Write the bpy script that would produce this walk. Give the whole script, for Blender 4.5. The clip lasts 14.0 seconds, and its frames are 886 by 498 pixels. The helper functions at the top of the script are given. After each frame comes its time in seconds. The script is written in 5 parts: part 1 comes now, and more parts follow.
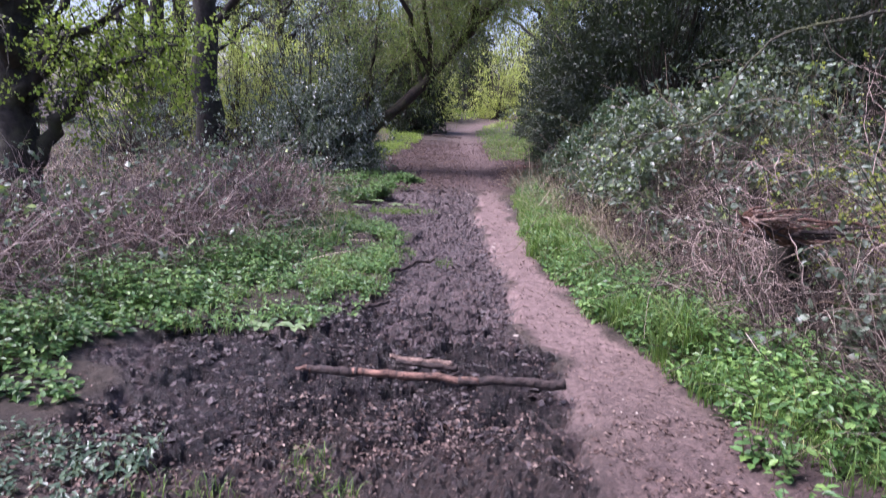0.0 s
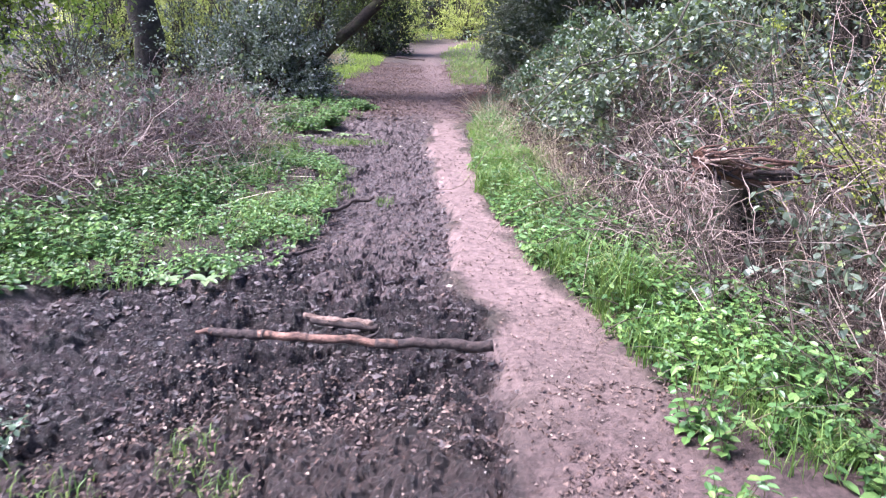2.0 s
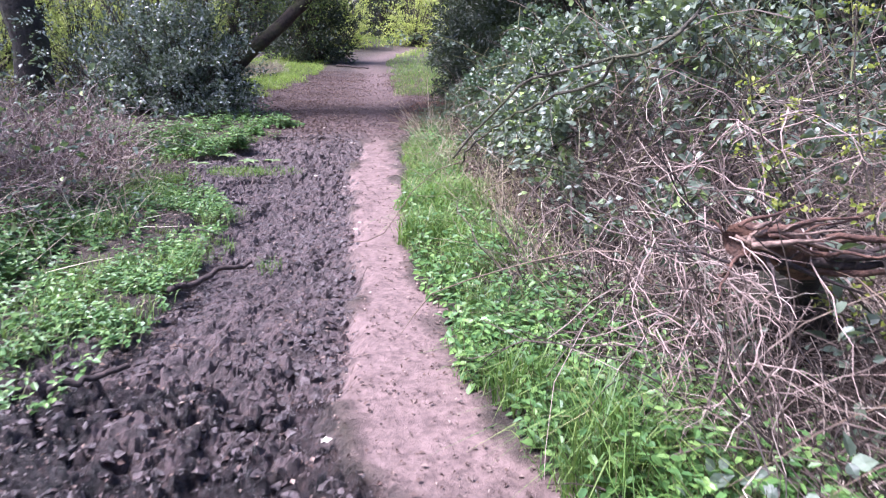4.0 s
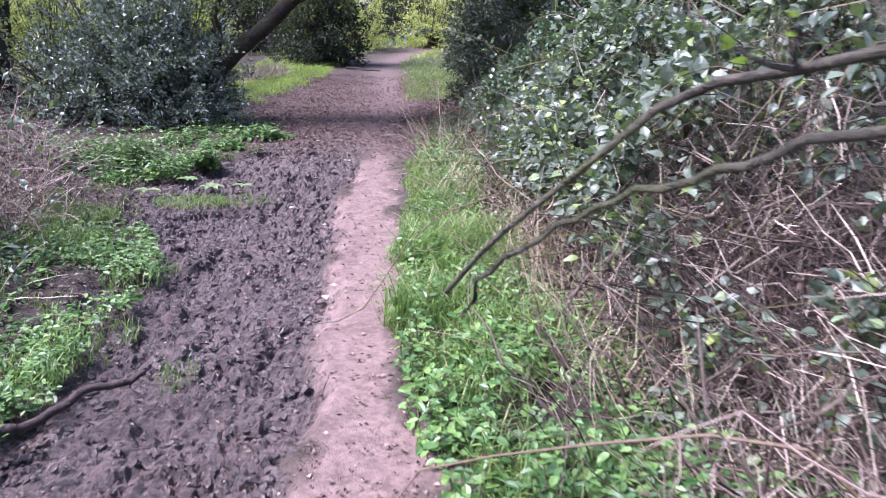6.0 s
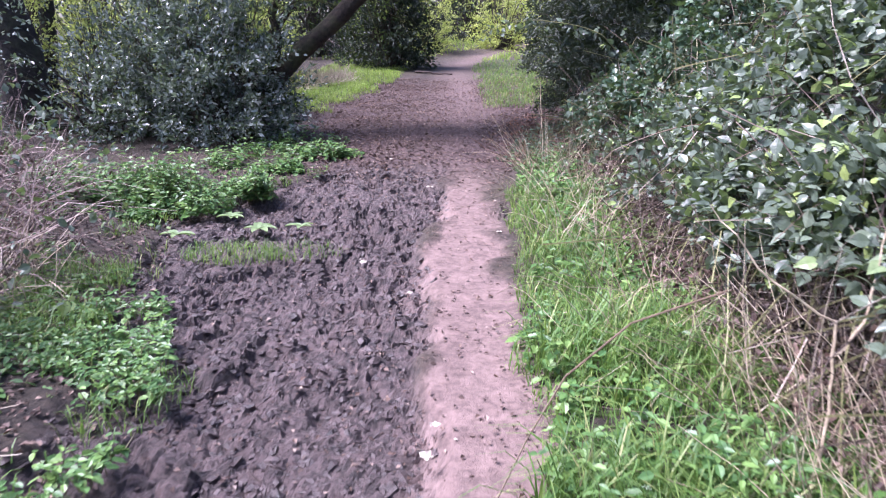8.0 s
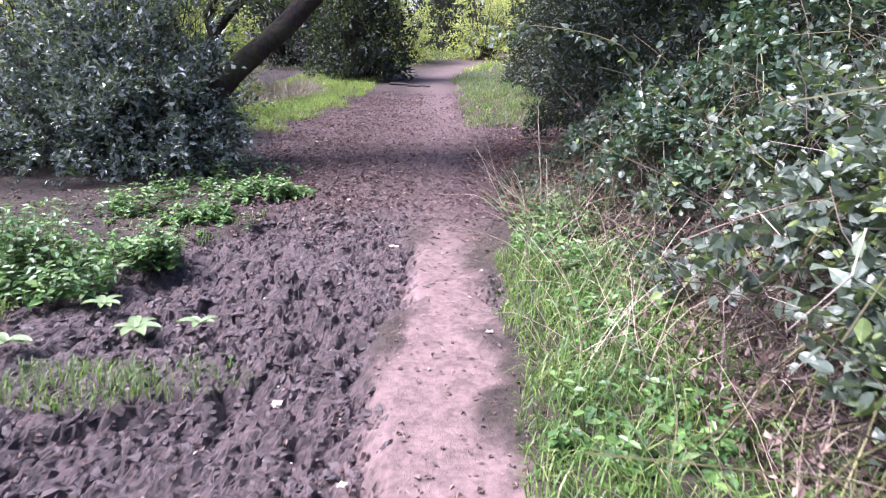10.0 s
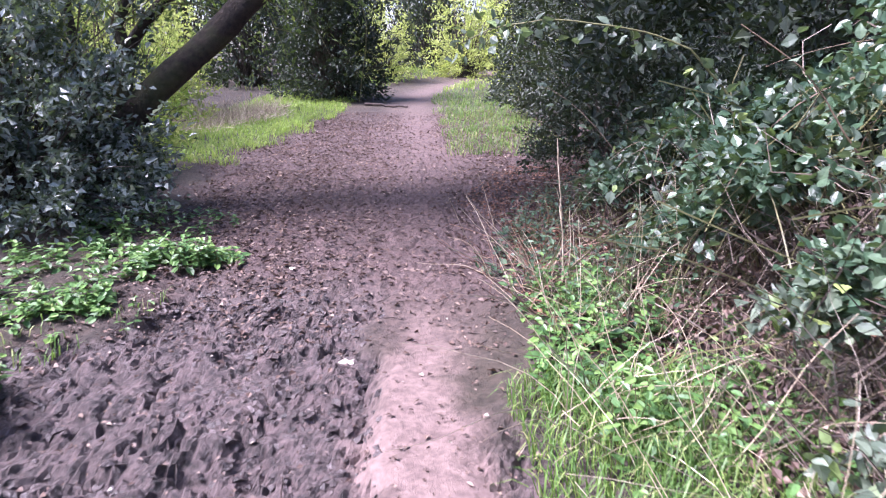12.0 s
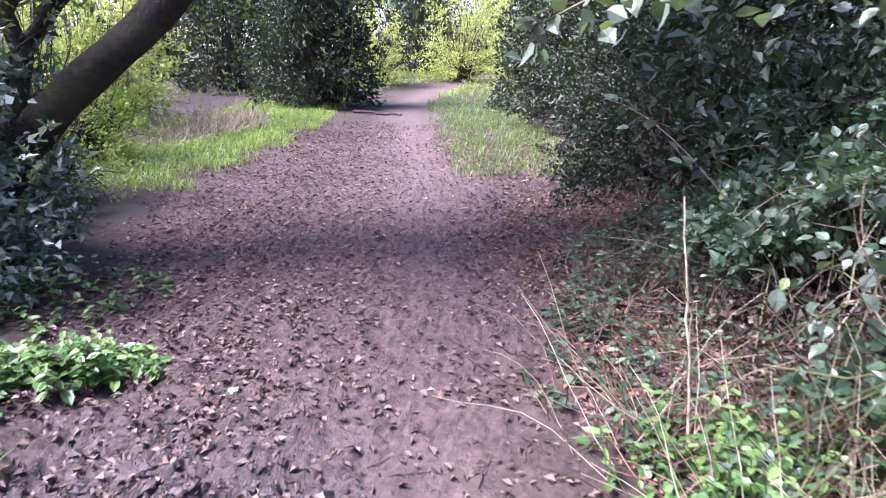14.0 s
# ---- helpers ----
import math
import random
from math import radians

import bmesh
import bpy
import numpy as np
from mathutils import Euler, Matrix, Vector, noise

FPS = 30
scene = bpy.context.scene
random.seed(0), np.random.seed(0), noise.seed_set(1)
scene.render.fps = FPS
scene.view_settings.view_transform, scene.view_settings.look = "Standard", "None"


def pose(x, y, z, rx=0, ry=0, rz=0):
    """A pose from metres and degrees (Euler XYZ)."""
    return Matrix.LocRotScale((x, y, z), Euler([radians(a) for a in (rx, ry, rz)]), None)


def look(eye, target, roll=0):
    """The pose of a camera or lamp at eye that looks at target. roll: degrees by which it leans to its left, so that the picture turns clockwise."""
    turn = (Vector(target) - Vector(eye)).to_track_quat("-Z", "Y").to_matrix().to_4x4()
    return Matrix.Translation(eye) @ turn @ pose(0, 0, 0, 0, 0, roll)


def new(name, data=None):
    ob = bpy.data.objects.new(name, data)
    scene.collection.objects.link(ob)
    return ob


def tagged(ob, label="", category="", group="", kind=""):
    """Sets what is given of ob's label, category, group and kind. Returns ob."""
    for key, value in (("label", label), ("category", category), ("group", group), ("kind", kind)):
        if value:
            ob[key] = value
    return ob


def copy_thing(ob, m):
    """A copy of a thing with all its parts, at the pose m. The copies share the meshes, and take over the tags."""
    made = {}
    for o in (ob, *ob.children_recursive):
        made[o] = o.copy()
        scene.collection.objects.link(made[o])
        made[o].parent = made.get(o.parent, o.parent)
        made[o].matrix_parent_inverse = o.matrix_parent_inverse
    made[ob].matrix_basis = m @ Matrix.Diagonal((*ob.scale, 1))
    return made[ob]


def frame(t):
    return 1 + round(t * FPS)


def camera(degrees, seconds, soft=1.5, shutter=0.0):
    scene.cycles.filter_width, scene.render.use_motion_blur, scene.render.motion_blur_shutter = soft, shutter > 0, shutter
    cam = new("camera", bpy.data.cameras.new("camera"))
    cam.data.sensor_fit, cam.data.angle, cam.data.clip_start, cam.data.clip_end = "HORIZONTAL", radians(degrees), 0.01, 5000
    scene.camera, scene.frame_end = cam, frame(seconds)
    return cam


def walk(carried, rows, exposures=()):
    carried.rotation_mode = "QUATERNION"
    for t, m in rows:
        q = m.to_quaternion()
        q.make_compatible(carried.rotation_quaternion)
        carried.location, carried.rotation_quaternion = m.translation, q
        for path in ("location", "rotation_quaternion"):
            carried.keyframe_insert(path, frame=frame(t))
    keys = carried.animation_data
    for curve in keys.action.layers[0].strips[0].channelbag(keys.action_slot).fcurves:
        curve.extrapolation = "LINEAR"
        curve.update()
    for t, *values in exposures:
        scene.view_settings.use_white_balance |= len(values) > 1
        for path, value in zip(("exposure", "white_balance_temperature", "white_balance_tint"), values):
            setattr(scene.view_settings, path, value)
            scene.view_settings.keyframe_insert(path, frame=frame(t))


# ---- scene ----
cam = camera(63.3, 14.0, soft=1.15, shutter=0.3)

PATH = [
    (0, (0.203, 0.309, 1.652), (0.089, 2.262, 1.237), 2.1),
    (0.5, (0.22, 0.318, 1.608), (0.131, 2.215, 0.981), 2.2),
    (1, (0.269, 0.343, 1.674), (0.196, 2.207, 0.952), 2.1),
    (1.5, (0.381, 0.48, 1.734), (0.328, 2.358, 1.049), 2.1),
    (2, (0.479, 0.791, 1.692), (0.448, 2.694, 1.075), 2.1),
    (2.5, (0.569, 1.206, 1.648), (0.566, 3.115, 1.049), 2.0),
    (3, (0.649, 1.663, 1.627), (0.685, 3.572, 1.032), 2.1),
    (3.2, (0.667, 1.85, 1.622), (0.715, 3.759, 1.027), 2.1),
    (5.3, (0.969, 3.905, 1.524), (1.065, 5.812, 0.93), 1.5),
    (5.5, (0.965, 4.052, 1.501), (1.046, 5.962, 0.912), 1.5),
    (6, (0.92, 4.478, 1.487), (0.945, 6.389, 0.898), 1.4),
    (6.5, (0.781, 4.899, 1.46), (0.739, 6.81, 0.871), 1.2),
    (7, (0.61, 5.31, 1.433), (0.492, 7.219, 0.847), 0.8),
    (7.5, (0.558, 5.759, 1.393), (0.41, 7.666, 0.809), 0.5),
    (8, (0.527, 6.204, 1.386), (0.38, 8.112, 0.802), 0.2),
    (8.2, (0.515, 6.414, 1.396), (0.374, 8.321, 0.812), 0.4),
    (10.3, (0.445, 8.188, 1.379), (0.361, 10.108, 0.827), 0.5),
    (10.5, (0.42, 8.387, 1.38), (0.339, 10.31, 0.835), 0.3),
    (11, (0.418, 8.822, 1.338), (0.347, 10.75, 0.812), 0.1),
    (11.5, (0.409, 9.233, 1.309), (0.352, 11.165, 0.793), 0.2),
    (12, (0.396, 9.705, 1.304), (0.353, 11.637, 0.791), 0.2),
    (12.5, (0.352, 10.143, 1.289), (0.315, 12.077, 0.78), 0.3),
    (13, (0.314, 10.604, 1.27), (0.281, 12.538, 0.762), 0.1),
    (13.5, (0.27, 11.008, 1.284), (0.249, 12.942, 0.777), 0.2),
    (14, (0.202, 11.432, 1.285), (0.185, 13.368, 0.781), 0.3),
]
walk(cam, [(t, look(eye, aim, roll)) for t, eye, aim, roll in PATH],
     exposures=[(0.0, 1.18, 5650, 35), (0.5, 1.55, 5600, 34), (1.0, 1.5, 5650, 31), (2.0, 1.92, 5600, 30), (5.5, 1.68, 5500, 33), (8.0, 1.72, 5500, 34), (11.0, 1.95, 5600, 34), (14.0, 2.2, 5550, 36)])


# ---- sky and sun ----
world = bpy.data.worlds.new("sky")
scene.world = world
world.use_nodes = True
wn = world.node_tree.nodes
sky = wn.new("ShaderNodeTexSky")
sky.sky_type = "NISHITA"
sky.sun_disc = False
sky.sun_elevation = radians(56)
sky.sun_rotation = radians(262)
sky.air_density, sky.dust_density, sky.ozone_density = 1.0, 2.0, 1.0
wn["Background"].inputs["Strength"].default_value = 0.095
world.node_tree.links.new(sky.outputs["Color"], wn["Background"].inputs["Color"])

sun_lamp = bpy.data.lights.new("sun", "SUN")
sun_lamp.energy, sun_lamp.angle, sun_lamp.color = 4.5, radians(33), (1.0, 0.95, 0.87)
sun_ob = new("sun", sun_lamp)
SUN_AZ, SUN_EL = radians(262), radians(56)
sun_dir = Vector((math.sin(SUN_AZ) * math.cos(SUN_EL), math.cos(SUN_AZ) * math.cos(SUN_EL), math.sin(SUN_EL)))
sun_ob.matrix_world = look(sun_dir * 60, (0, 0, 0))


# ---- materials ----
def nodes_of(name):
    m = bpy.data.materials.new(name)
    m.use_nodes = True
    return m, m.node_tree.nodes, m.node_tree.links, m.node_tree.nodes["Principled BSDF"]


def ramp(nd, stops):
    r = nd.new("ShaderNodeValToRGB")
    el = r.color_ramp.elements
    while len(el) < len(stops):
        el.new(0.5)
    for e, (p, c) in zip(el, stops):
        e.position, e.color = p, (*c, 1)
    return r


def noise_node(nd, ln, scale, detail=4.0, rough=0.6, coord="Object"):
    tc = nd.new("ShaderNodeTexCoord")
    n = nd.new("ShaderNodeTexNoise")
    n.inputs["Scale"].default_value = scale
    n.inputs["Detail"].default_value = detail
    n.inputs["Roughness"].default_value = rough
    ln.new(tc.outputs[coord], n.inputs["Vector"])
    return n


def mix_col(nd, ln, fac, a, b, mode="MIX"):
    x = nd.new("ShaderNodeMix")
    x.data_type, x.blend_type = "RGBA", mode
    for sock, val in ((x.inputs[0], fac), (x.inputs[6], a), (x.inputs[7], b)):
        if isinstance(val, (int, float)):
            sock.default_value = val
        elif isinstance(val, tuple):
            sock.default_value = (*val, 1)
        else:
            ln.new(val, sock)
    return x.outputs[2]


def bump(nd, ln, bsdf, height, strength, dist):
    b = nd.new("ShaderNodeBump")
    b.inputs["Strength"].default_value, b.inputs["Distance"].default_value = strength, dist
    ln.new(height, b.inputs["Height"])
    ln.new(b.outputs["Normal"], bsdf.inputs["Normal"])


def leaf_material(name, stops, rough=0.45, through_light=0.3, patch=1.2, glow=(0.25, 0.4, 0.05)):
    """Leaves: colour varies from leaf to leaf and in drifts; light passes through the blade."""
    m, nd, ln, b = nodes_of(name)
    geo = nd.new("ShaderNodeNewGeometry")
    r = ramp(nd, stops)
    ln.new(geo.outputs["Random Per Island"], r.inputs["Fac"])
    n = noise_node(nd, ln, patch, 3)
    dark = ramp(nd, [(0.3, (0.7, 0.72, 0.7)), (0.7, (1.15, 1.12, 1.0))])
    ln.new(n.outputs["Fac"], dark.inputs["Fac"])
    col = mix_col(nd, ln, 1.0, r.outputs["Color"], dark.outputs["Color"], "MULTIPLY")
    fine = noise_node(nd, ln, 90, 2)
    vein = ramp(nd, [(0.35, (0.85, 0.85, 0.85)), (0.65, (1.1, 1.1, 1.1))])
    ln.new(fine.outputs["Fac"], vein.inputs["Fac"])
    col = mix_col(nd, ln, 1.0, col, vein.outputs["Color"], "MULTIPLY")
    ln.new(col, b.inputs["Base Color"])
    b.inputs["Roughness"].default_value = rough
    bump(nd, ln, b, fine.outputs["Fac"], 0.25, 0.004)
    tr = nd.new("ShaderNodeBsdfTranslucent")
    tint = mix_col(nd, ln, 0.45, col, glow)
    ln.new(tint, tr.inputs["Color"])
    mx = nd.new("ShaderNodeMixShader")
    mx.inputs[0].default_value = through_light
    ln.new(b.outputs[0], mx.inputs[1])
    ln.new(tr.outputs[0], mx.inputs[2])
    ln.new(mx.outputs[0], nd["Material Output"].inputs["Surface"])
    return m


def stem_material(name, stops, rough=0.8):
    m, nd, ln, b = nodes_of(name)
    geo = nd.new("ShaderNodeNewGeometry")
    r = ramp(nd, stops)
    ln.new(geo.outputs["Random Per Island"], r.inputs["Fac"])
    n = noise_node(nd, ln, 35, 3)
    var = ramp(nd, [(0.3, (0.65, 0.62, 0.6)), (0.7, (1.15, 1.15, 1.15))])
    ln.new(n.outputs["Fac"], var.inputs["Fac"])
    ln.new(mix_col(nd, ln, 1.0, r.outputs["Color"], var.outputs["Color"], "MULTIPLY"), b.inputs["Base Color"])
    b.inputs["Roughness"].default_value = rough
    return m


def bark_material(name, dark, light, moss=0.0, scale=14.0):
    m, nd, ln, b = nodes_of(name)
    n = noise_node(nd, ln, scale, 8, 0.65)
    r = ramp(nd, [(0.32, dark), (0.7, light)])
    ln.new(n.outputs["Fac"], r.inputs["Fac"])
    big = noise_node(nd, ln, 2.6, 4, 0.6)
    mk = ramp(nd, [(0.52 - 0.2 * moss, (0, 0, 0)), (0.72 - 0.2 * moss, (moss, moss, moss))])
    ln.new(big.outputs["Fac"], mk.inputs["Fac"])
    col = mix_col(nd, ln, mk.outputs["Color"], r.outputs["Color"], (0.10, 0.12, 0.03))
    ln.new(col, b.inputs["Base Color"])
    b.inputs["Roughness"].default_value = 0.85
    bump(nd, ln, b, n.outputs["Fac"], 0.9, 0.03)
    return m


def ground_material():
    """Trodden pinkish soil, churned dark mud, leaf litter and grassy earth, laid out by the zone weights of the ground."""
    m, nd, ln, b = nodes_of("woodland_earth")
    zone = nd.new("ShaderNodeAttribute")
    zone.attribute_name = "zone"
    sep = nd.new("ShaderNodeSeparateColor")
    ln.new(zone.outputs["Color"], sep.inputs["Color"])
    fine = noise_node(nd, ln, 90, 6, 0.75)
    crumb = noise_node(nd, ln, 24, 8, 0.72)
    mid = noise_node(nd, ln, 7, 6, 0.65)
    big = noise_node(nd, ln, 1.1, 4, 0.6)

    def soil(a, c, n):
        r = ramp(nd, [(0.40, a), (0.60, c)])
        ln.new(n.outputs["Fac"], r.inputs["Fac"])
        return r.outputs["Color"]

    # soil tones; crumb also shapes the bump, so crevice shade is painted in
    base = mix_col(nd, ln, 0.5, soil((0.014, 0.01, 0.008), (0.085, 0.06, 0.045), crumb), soil((0.025, 0.02, 0.013), (0.065, 0.05, 0.03), big))
    path = mix_col(nd, ln, 0.45, soil((0.07, 0.046, 0.04), (0.215, 0.147, 0.13), crumb), soil((0.115, 0.075, 0.066), (0.2, 0.138, 0.12), mid))
    mud = mix_col(nd, ln, 0.5, soil((0.025, 0.018, 0.017), (0.125, 0.09, 0.085), mid), soil((0.006, 0.0045, 0.004), (0.2, 0.147, 0.138), crumb))
    wetmud = mix_col(nd, ln, 0.5, soil((0.005, 0.0038, 0.0038), (0.024, 0.018, 0.017), mid), soil((0.003, 0.002, 0.002), (0.075, 0.056, 0.053), crumb))
    mud = mix_col(nd, ln, zone.outputs["Alpha"], mud, wetmud)
    litter = mix_col(nd, ln, 0.5, soil((0.025, 0.015, 0.0135), (0.17, 0.11, 0.1), crumb), soil((0.04, 0.026, 0.023), (0.11, 0.07, 0.063), mid))
    damp = mix_col(nd, ln, 0.5, soil((0.014, 0.009, 0.008), (0.09, 0.058, 0.05), crumb), soil((0.025, 0.016, 0.014), (0.07, 0.046, 0.04), mid))
    litter = mix_col(nd, ln, zone.outputs["Alpha"], litter, damp)
    col = mix_col(nd, ln, sep.outputs[2], base, litter)
    col = mix_col(nd, ln, sep.outputs[1], col, mud)
    col = mix_col(nd, ln, sep.outputs[0], col, path)
    ln.new(col, b.inputs["Base Color"])
    rr = nd.new("ShaderNodeMapRange")
    rr.inputs["To Min"].default_value, rr.inputs["To Max"].default_value = 0.85, 0.16
    wet = nd.new("ShaderNodeMath")
    wet.operation = "MULTIPLY"
    ln.new(sep.outputs[1], wet.inputs[0])
    pool = nd.new("ShaderNodeMath")
    pool.operation = "ADD"
    ln.new(mid.outputs["Fac"], pool.inputs[0])
    ln.new(zone.outputs["Alpha"], pool.inputs[1])
    ln.new(pool.outputs[0], wet.inputs[1])
    ln.new(wet.outputs[0], rr.inputs["Value"])
    ln.new(rr.outputs["Result"], b.inputs["Roughness"])
    worn = nd.new("ShaderNodeMapRange")
    worn.inputs["To Min"].default_value, worn.inputs["To Max"].default_value = 1.0, 0.3
    ln.new(sep.outputs[0], worn.inputs["Value"])
    h = nd.new("ShaderNodeMath")
    h.operation = "MULTIPLY_ADD"
    ln.new(fine.outputs["Fac"], h.inputs[0])
    h.inputs[1].default_value = 0.6
    ln.new(crumb.outputs["Fac"], h.inputs[2])
    level = nd.new("ShaderNodeMath")
    level.operation = "MULTIPLY"
    ln.new(h.outputs[0], level.inputs[0])
    ln.new(worn.outputs["Result"], level.inputs[1])
    bump(nd, ln, b, level.outputs[0], 0.9, 0.03)
    return m


M_GROUND = ground_material()
M_CLOD = bark_material("mud_clod", (0.008, 0.006, 0.0056), (0.11, 0.081, 0.076), 0.0, 12)
M_CLOD.node_tree.nodes["Principled BSDF"].inputs["Roughness"].default_value = 0.36
M_BRAMBLE = leaf_material("bramble_leaf", [(0.0, (0.045, 0.065, 0.047)), (0.35, (0.09, 0.12, 0.092)), (0.6, (0.13, 0.17, 0.125)), (0.84, (0.19, 0.235, 0.185)), (0.93, (0.2, 0.28, 0.1)), (1.0, (0.34, 0.42, 0.14))], 0.38, 0.2)
# ivy green; also the dark, shade-in-colour leaf of the far brambles
M_IVY_SHADEBRAMBLE = leaf_material("ivy_and_shaded_bramble_leaf", [(0.0, (0.03, 0.06, 0.035)), (0.6, (0.06, 0.11, 0.065)), (1.0, (0.14, 0.2, 0.13))], 0.35, 0.15)
M_NETTLE = leaf_material("nettle_leaf", [(0.0, (0.055, 0.13, 0.04)), (0.5, (0.1, 0.21, 0.06)), (1.0, (0.2, 0.33, 0.09))], 0.42, 0.24, glow=(0.15, 0.28, 0.06))
M_DOCK = leaf_material("pale_dock_leaf", [(0.0, (0.12, 0.2, 0.09)), (1.0, (0.3, 0.4, 0.2))], 0.4, 0.25)
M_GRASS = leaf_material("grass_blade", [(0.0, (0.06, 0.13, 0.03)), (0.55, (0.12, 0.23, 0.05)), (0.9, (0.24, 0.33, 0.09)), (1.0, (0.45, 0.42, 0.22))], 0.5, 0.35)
# brighter copy of the grass: sunlight in the clearing is put into its colour
M_LITGRASS = leaf_material("sunlit_grass_blade", [(0.0, (0.16, 0.28, 0.04)), (0.6, (0.28, 0.42, 0.07)), (1.0, (0.45, 0.52, 0.14))], 0.5, 0.4)
M_HOLLY = leaf_material("dark_evergreen_leaf", [(0.0, (0.012, 0.02, 0.013)), (0.6, (0.026, 0.04, 0.025)), (1.0, (0.055, 0.075, 0.045))], 0.55, 0.08)
# the palest leaf tones carry the sky's sheen as colour
M_BLUE_SHEEN = leaf_material("sky_sheened_evergreen_leaf", [(0.0, (0.035, 0.05, 0.045)), (0.5, (0.14, 0.17, 0.155)), (1.0, (0.42, 0.46, 0.46))], 0.27, 0.2)
M_WILLOW = leaf_material("young_willow_leaf", [(0.0, (0.12, 0.17, 0.05)), (0.6, (0.2, 0.26, 0.08)), (1.0, (0.32, 0.36, 0.13))], 0.5, 0.45)
M_HAZEL = leaf_material("young_hazel_leaf", [(0.0, (0.3, 0.37, 0.1)), (0.6, (0.46, 0.53, 0.17)), (1.0, (0.64, 0.67, 0.28))], 0.5, 0.6, glow=(0.5, 0.6, 0.12))
M_HAW = leaf_material("young_hawthorn_leaf", [(0.0, (0.16, 0.26, 0.03)), (0.6, (0.26, 0.38, 0.05)), (1.0, (0.42, 0.5, 0.10))], 0.5, 0.45)
M_YELLOW = leaf_material("yellow_green_bud_leaf", [(0.0, (0.18, 0.22, 0.03)), (0.6, (0.3, 0.34, 0.05)), (1.0, (0.42, 0.44, 0.1))], 0.5, 0.4)
M_LITTER = leaf_material("fallen_leaf", [(0.0, (0.05, 0.03, 0.025)), (0.5, (0.1, 0.06, 0.05)), (0.85, (0.18, 0.12, 0.1)), (1.0, (0.32, 0.24, 0.205))], 0.65, 0.05, glow=(0.3, 0.15, 0.05))
M_RUST = leaf_material("rusty_leaf", [(0.0, (0.12, 0.05, 0.03)), (0.6, (0.26, 0.12, 0.07)), (1.0, (0.4, 0.22, 0.14))], 0.7, 0.05, glow=(0.3, 0.12, 0.05))
M_PALE = leaf_material("bleached_leaf", [(0.0, (0.33, 0.28, 0.24)), (1.0, (0.52, 0.46, 0.41))], 0.6, 0.05, glow=(0.6, 0.5, 0.4))
M_DEAD = stem_material("dead_stem", [(0.0, (0.022, 0.015, 0.012)), (0.5, (0.07, 0.049, 0.039)), (0.82, (0.22, 0.17, 0.138)), (1.0, (0.54, 0.46, 0.38))])
M_MAUVE = stem_material("dead_bracken_stem", [(0.0, (0.04, 0.025, 0.022)), (0.45, (0.17, 0.118, 0.108)), (0.85, (0.34, 0.265, 0.235)), (1.0, (0.55, 0.46, 0.4))])
M_RUSTSTEM = stem_material("rusty_stem", [(0.0, (0.08, 0.04, 0.03)), (0.6, (0.2, 0.105, 0.07)), (1.0, (0.36, 0.23, 0.16))])
M_STRAW = stem_material("straw", [(0.0, (0.26, 0.2, 0.13)), (0.6, (0.46, 0.38, 0.27)), (1.0, (0.64, 0.56, 0.42))], 0.6)
M_GREENSTEM = stem_material("green_cane", [(0.0, (0.10, 0.09, 0.04)), (1.0, (0.2, 0.2, 0.08))], 0.6)
M_CANE = stem_material("bramble_cane", [(0.0, (0.05, 0.03, 0.022)), (0.5, (0.12, 0.075, 0.052)), (1.0, (0.22, 0.19, 0.1))], 0.6)
M_TWIG = stem_material("dark_twig", [(0.0, (0.03, 0.025, 0.02)), (1.0, (0.10, 0.08, 0.06))])
M_BARK = bark_material("dark_bark", (0.008, 0.0065, 0.0055), (0.045, 0.036, 0.029), 0.25)
M_MOSSY = bark_material("mossy_bark", (0.01, 0.007, 0.005), (0.06, 0.042, 0.03), 0.35, 20)
M_ROOT = bark_material("broken_root_wood", (0.03, 0.013, 0.01), (0.2, 0.105, 0.07), 0.0, 22)
M_LOG = bark_material("muddy_log_bark", (0.010, 0.0075, 0.007), (0.085, 0.056, 0.047), 0.0, 24)
M_BAREWOOD = bark_material("bare_orange_wood", (0.02, 0.011, 0.009), (0.34, 0.185, 0.13), 0.0, 17)

M_LICHEN = bark_material("mossy_thin_bark", (0.02, 0.017, 0.012), (0.13, 0.115, 0.08), 0.5, 40)
M_SPLINTER = bark_material("torn_splintered_wood", (0.06, 0.035, 0.025), (0.38, 0.26, 0.2), 0.0, 22)
M_PALETWIG = stem_material("bleached_twig", [(0.0, (0.12, 0.08, 0.068)), (0.5, (0.3, 0.22, 0.185)), (1.0, (0.52, 0.43, 0.37))])

# ---- mesh tools ----
rng = np.random.default_rng(7)


def mesh_from(name, verts, faces, mat, smooth=False):
    """verts (n,3), faces (m,k) all of one size."""
    verts, faces = np.asarray(verts, np.float32), np.asarray(faces, np.int32)
    me = bpy.data.meshes.new(name)
    k = faces.shape[1]
    me.vertices.add(len(verts))
    me.vertices.foreach_set("co", verts.ravel())
    me.loops.add(faces.size)
    me.loops.foreach_set("vertex_index", faces.ravel())
    me.polygons.add(len(faces))
    me.polygons.foreach_set("loop_start", np.arange(len(faces), dtype=np.int32) * k)
    me.polygons.foreach_set("use_smooth", np.full(len(faces), smooth))
    me.update(calc_edges=True)
    me.materials.append(mat)
    return me


def unit(v):
    return v / np.maximum(np.linalg.norm(v, axis=-1, keepdims=True), 1e-9)


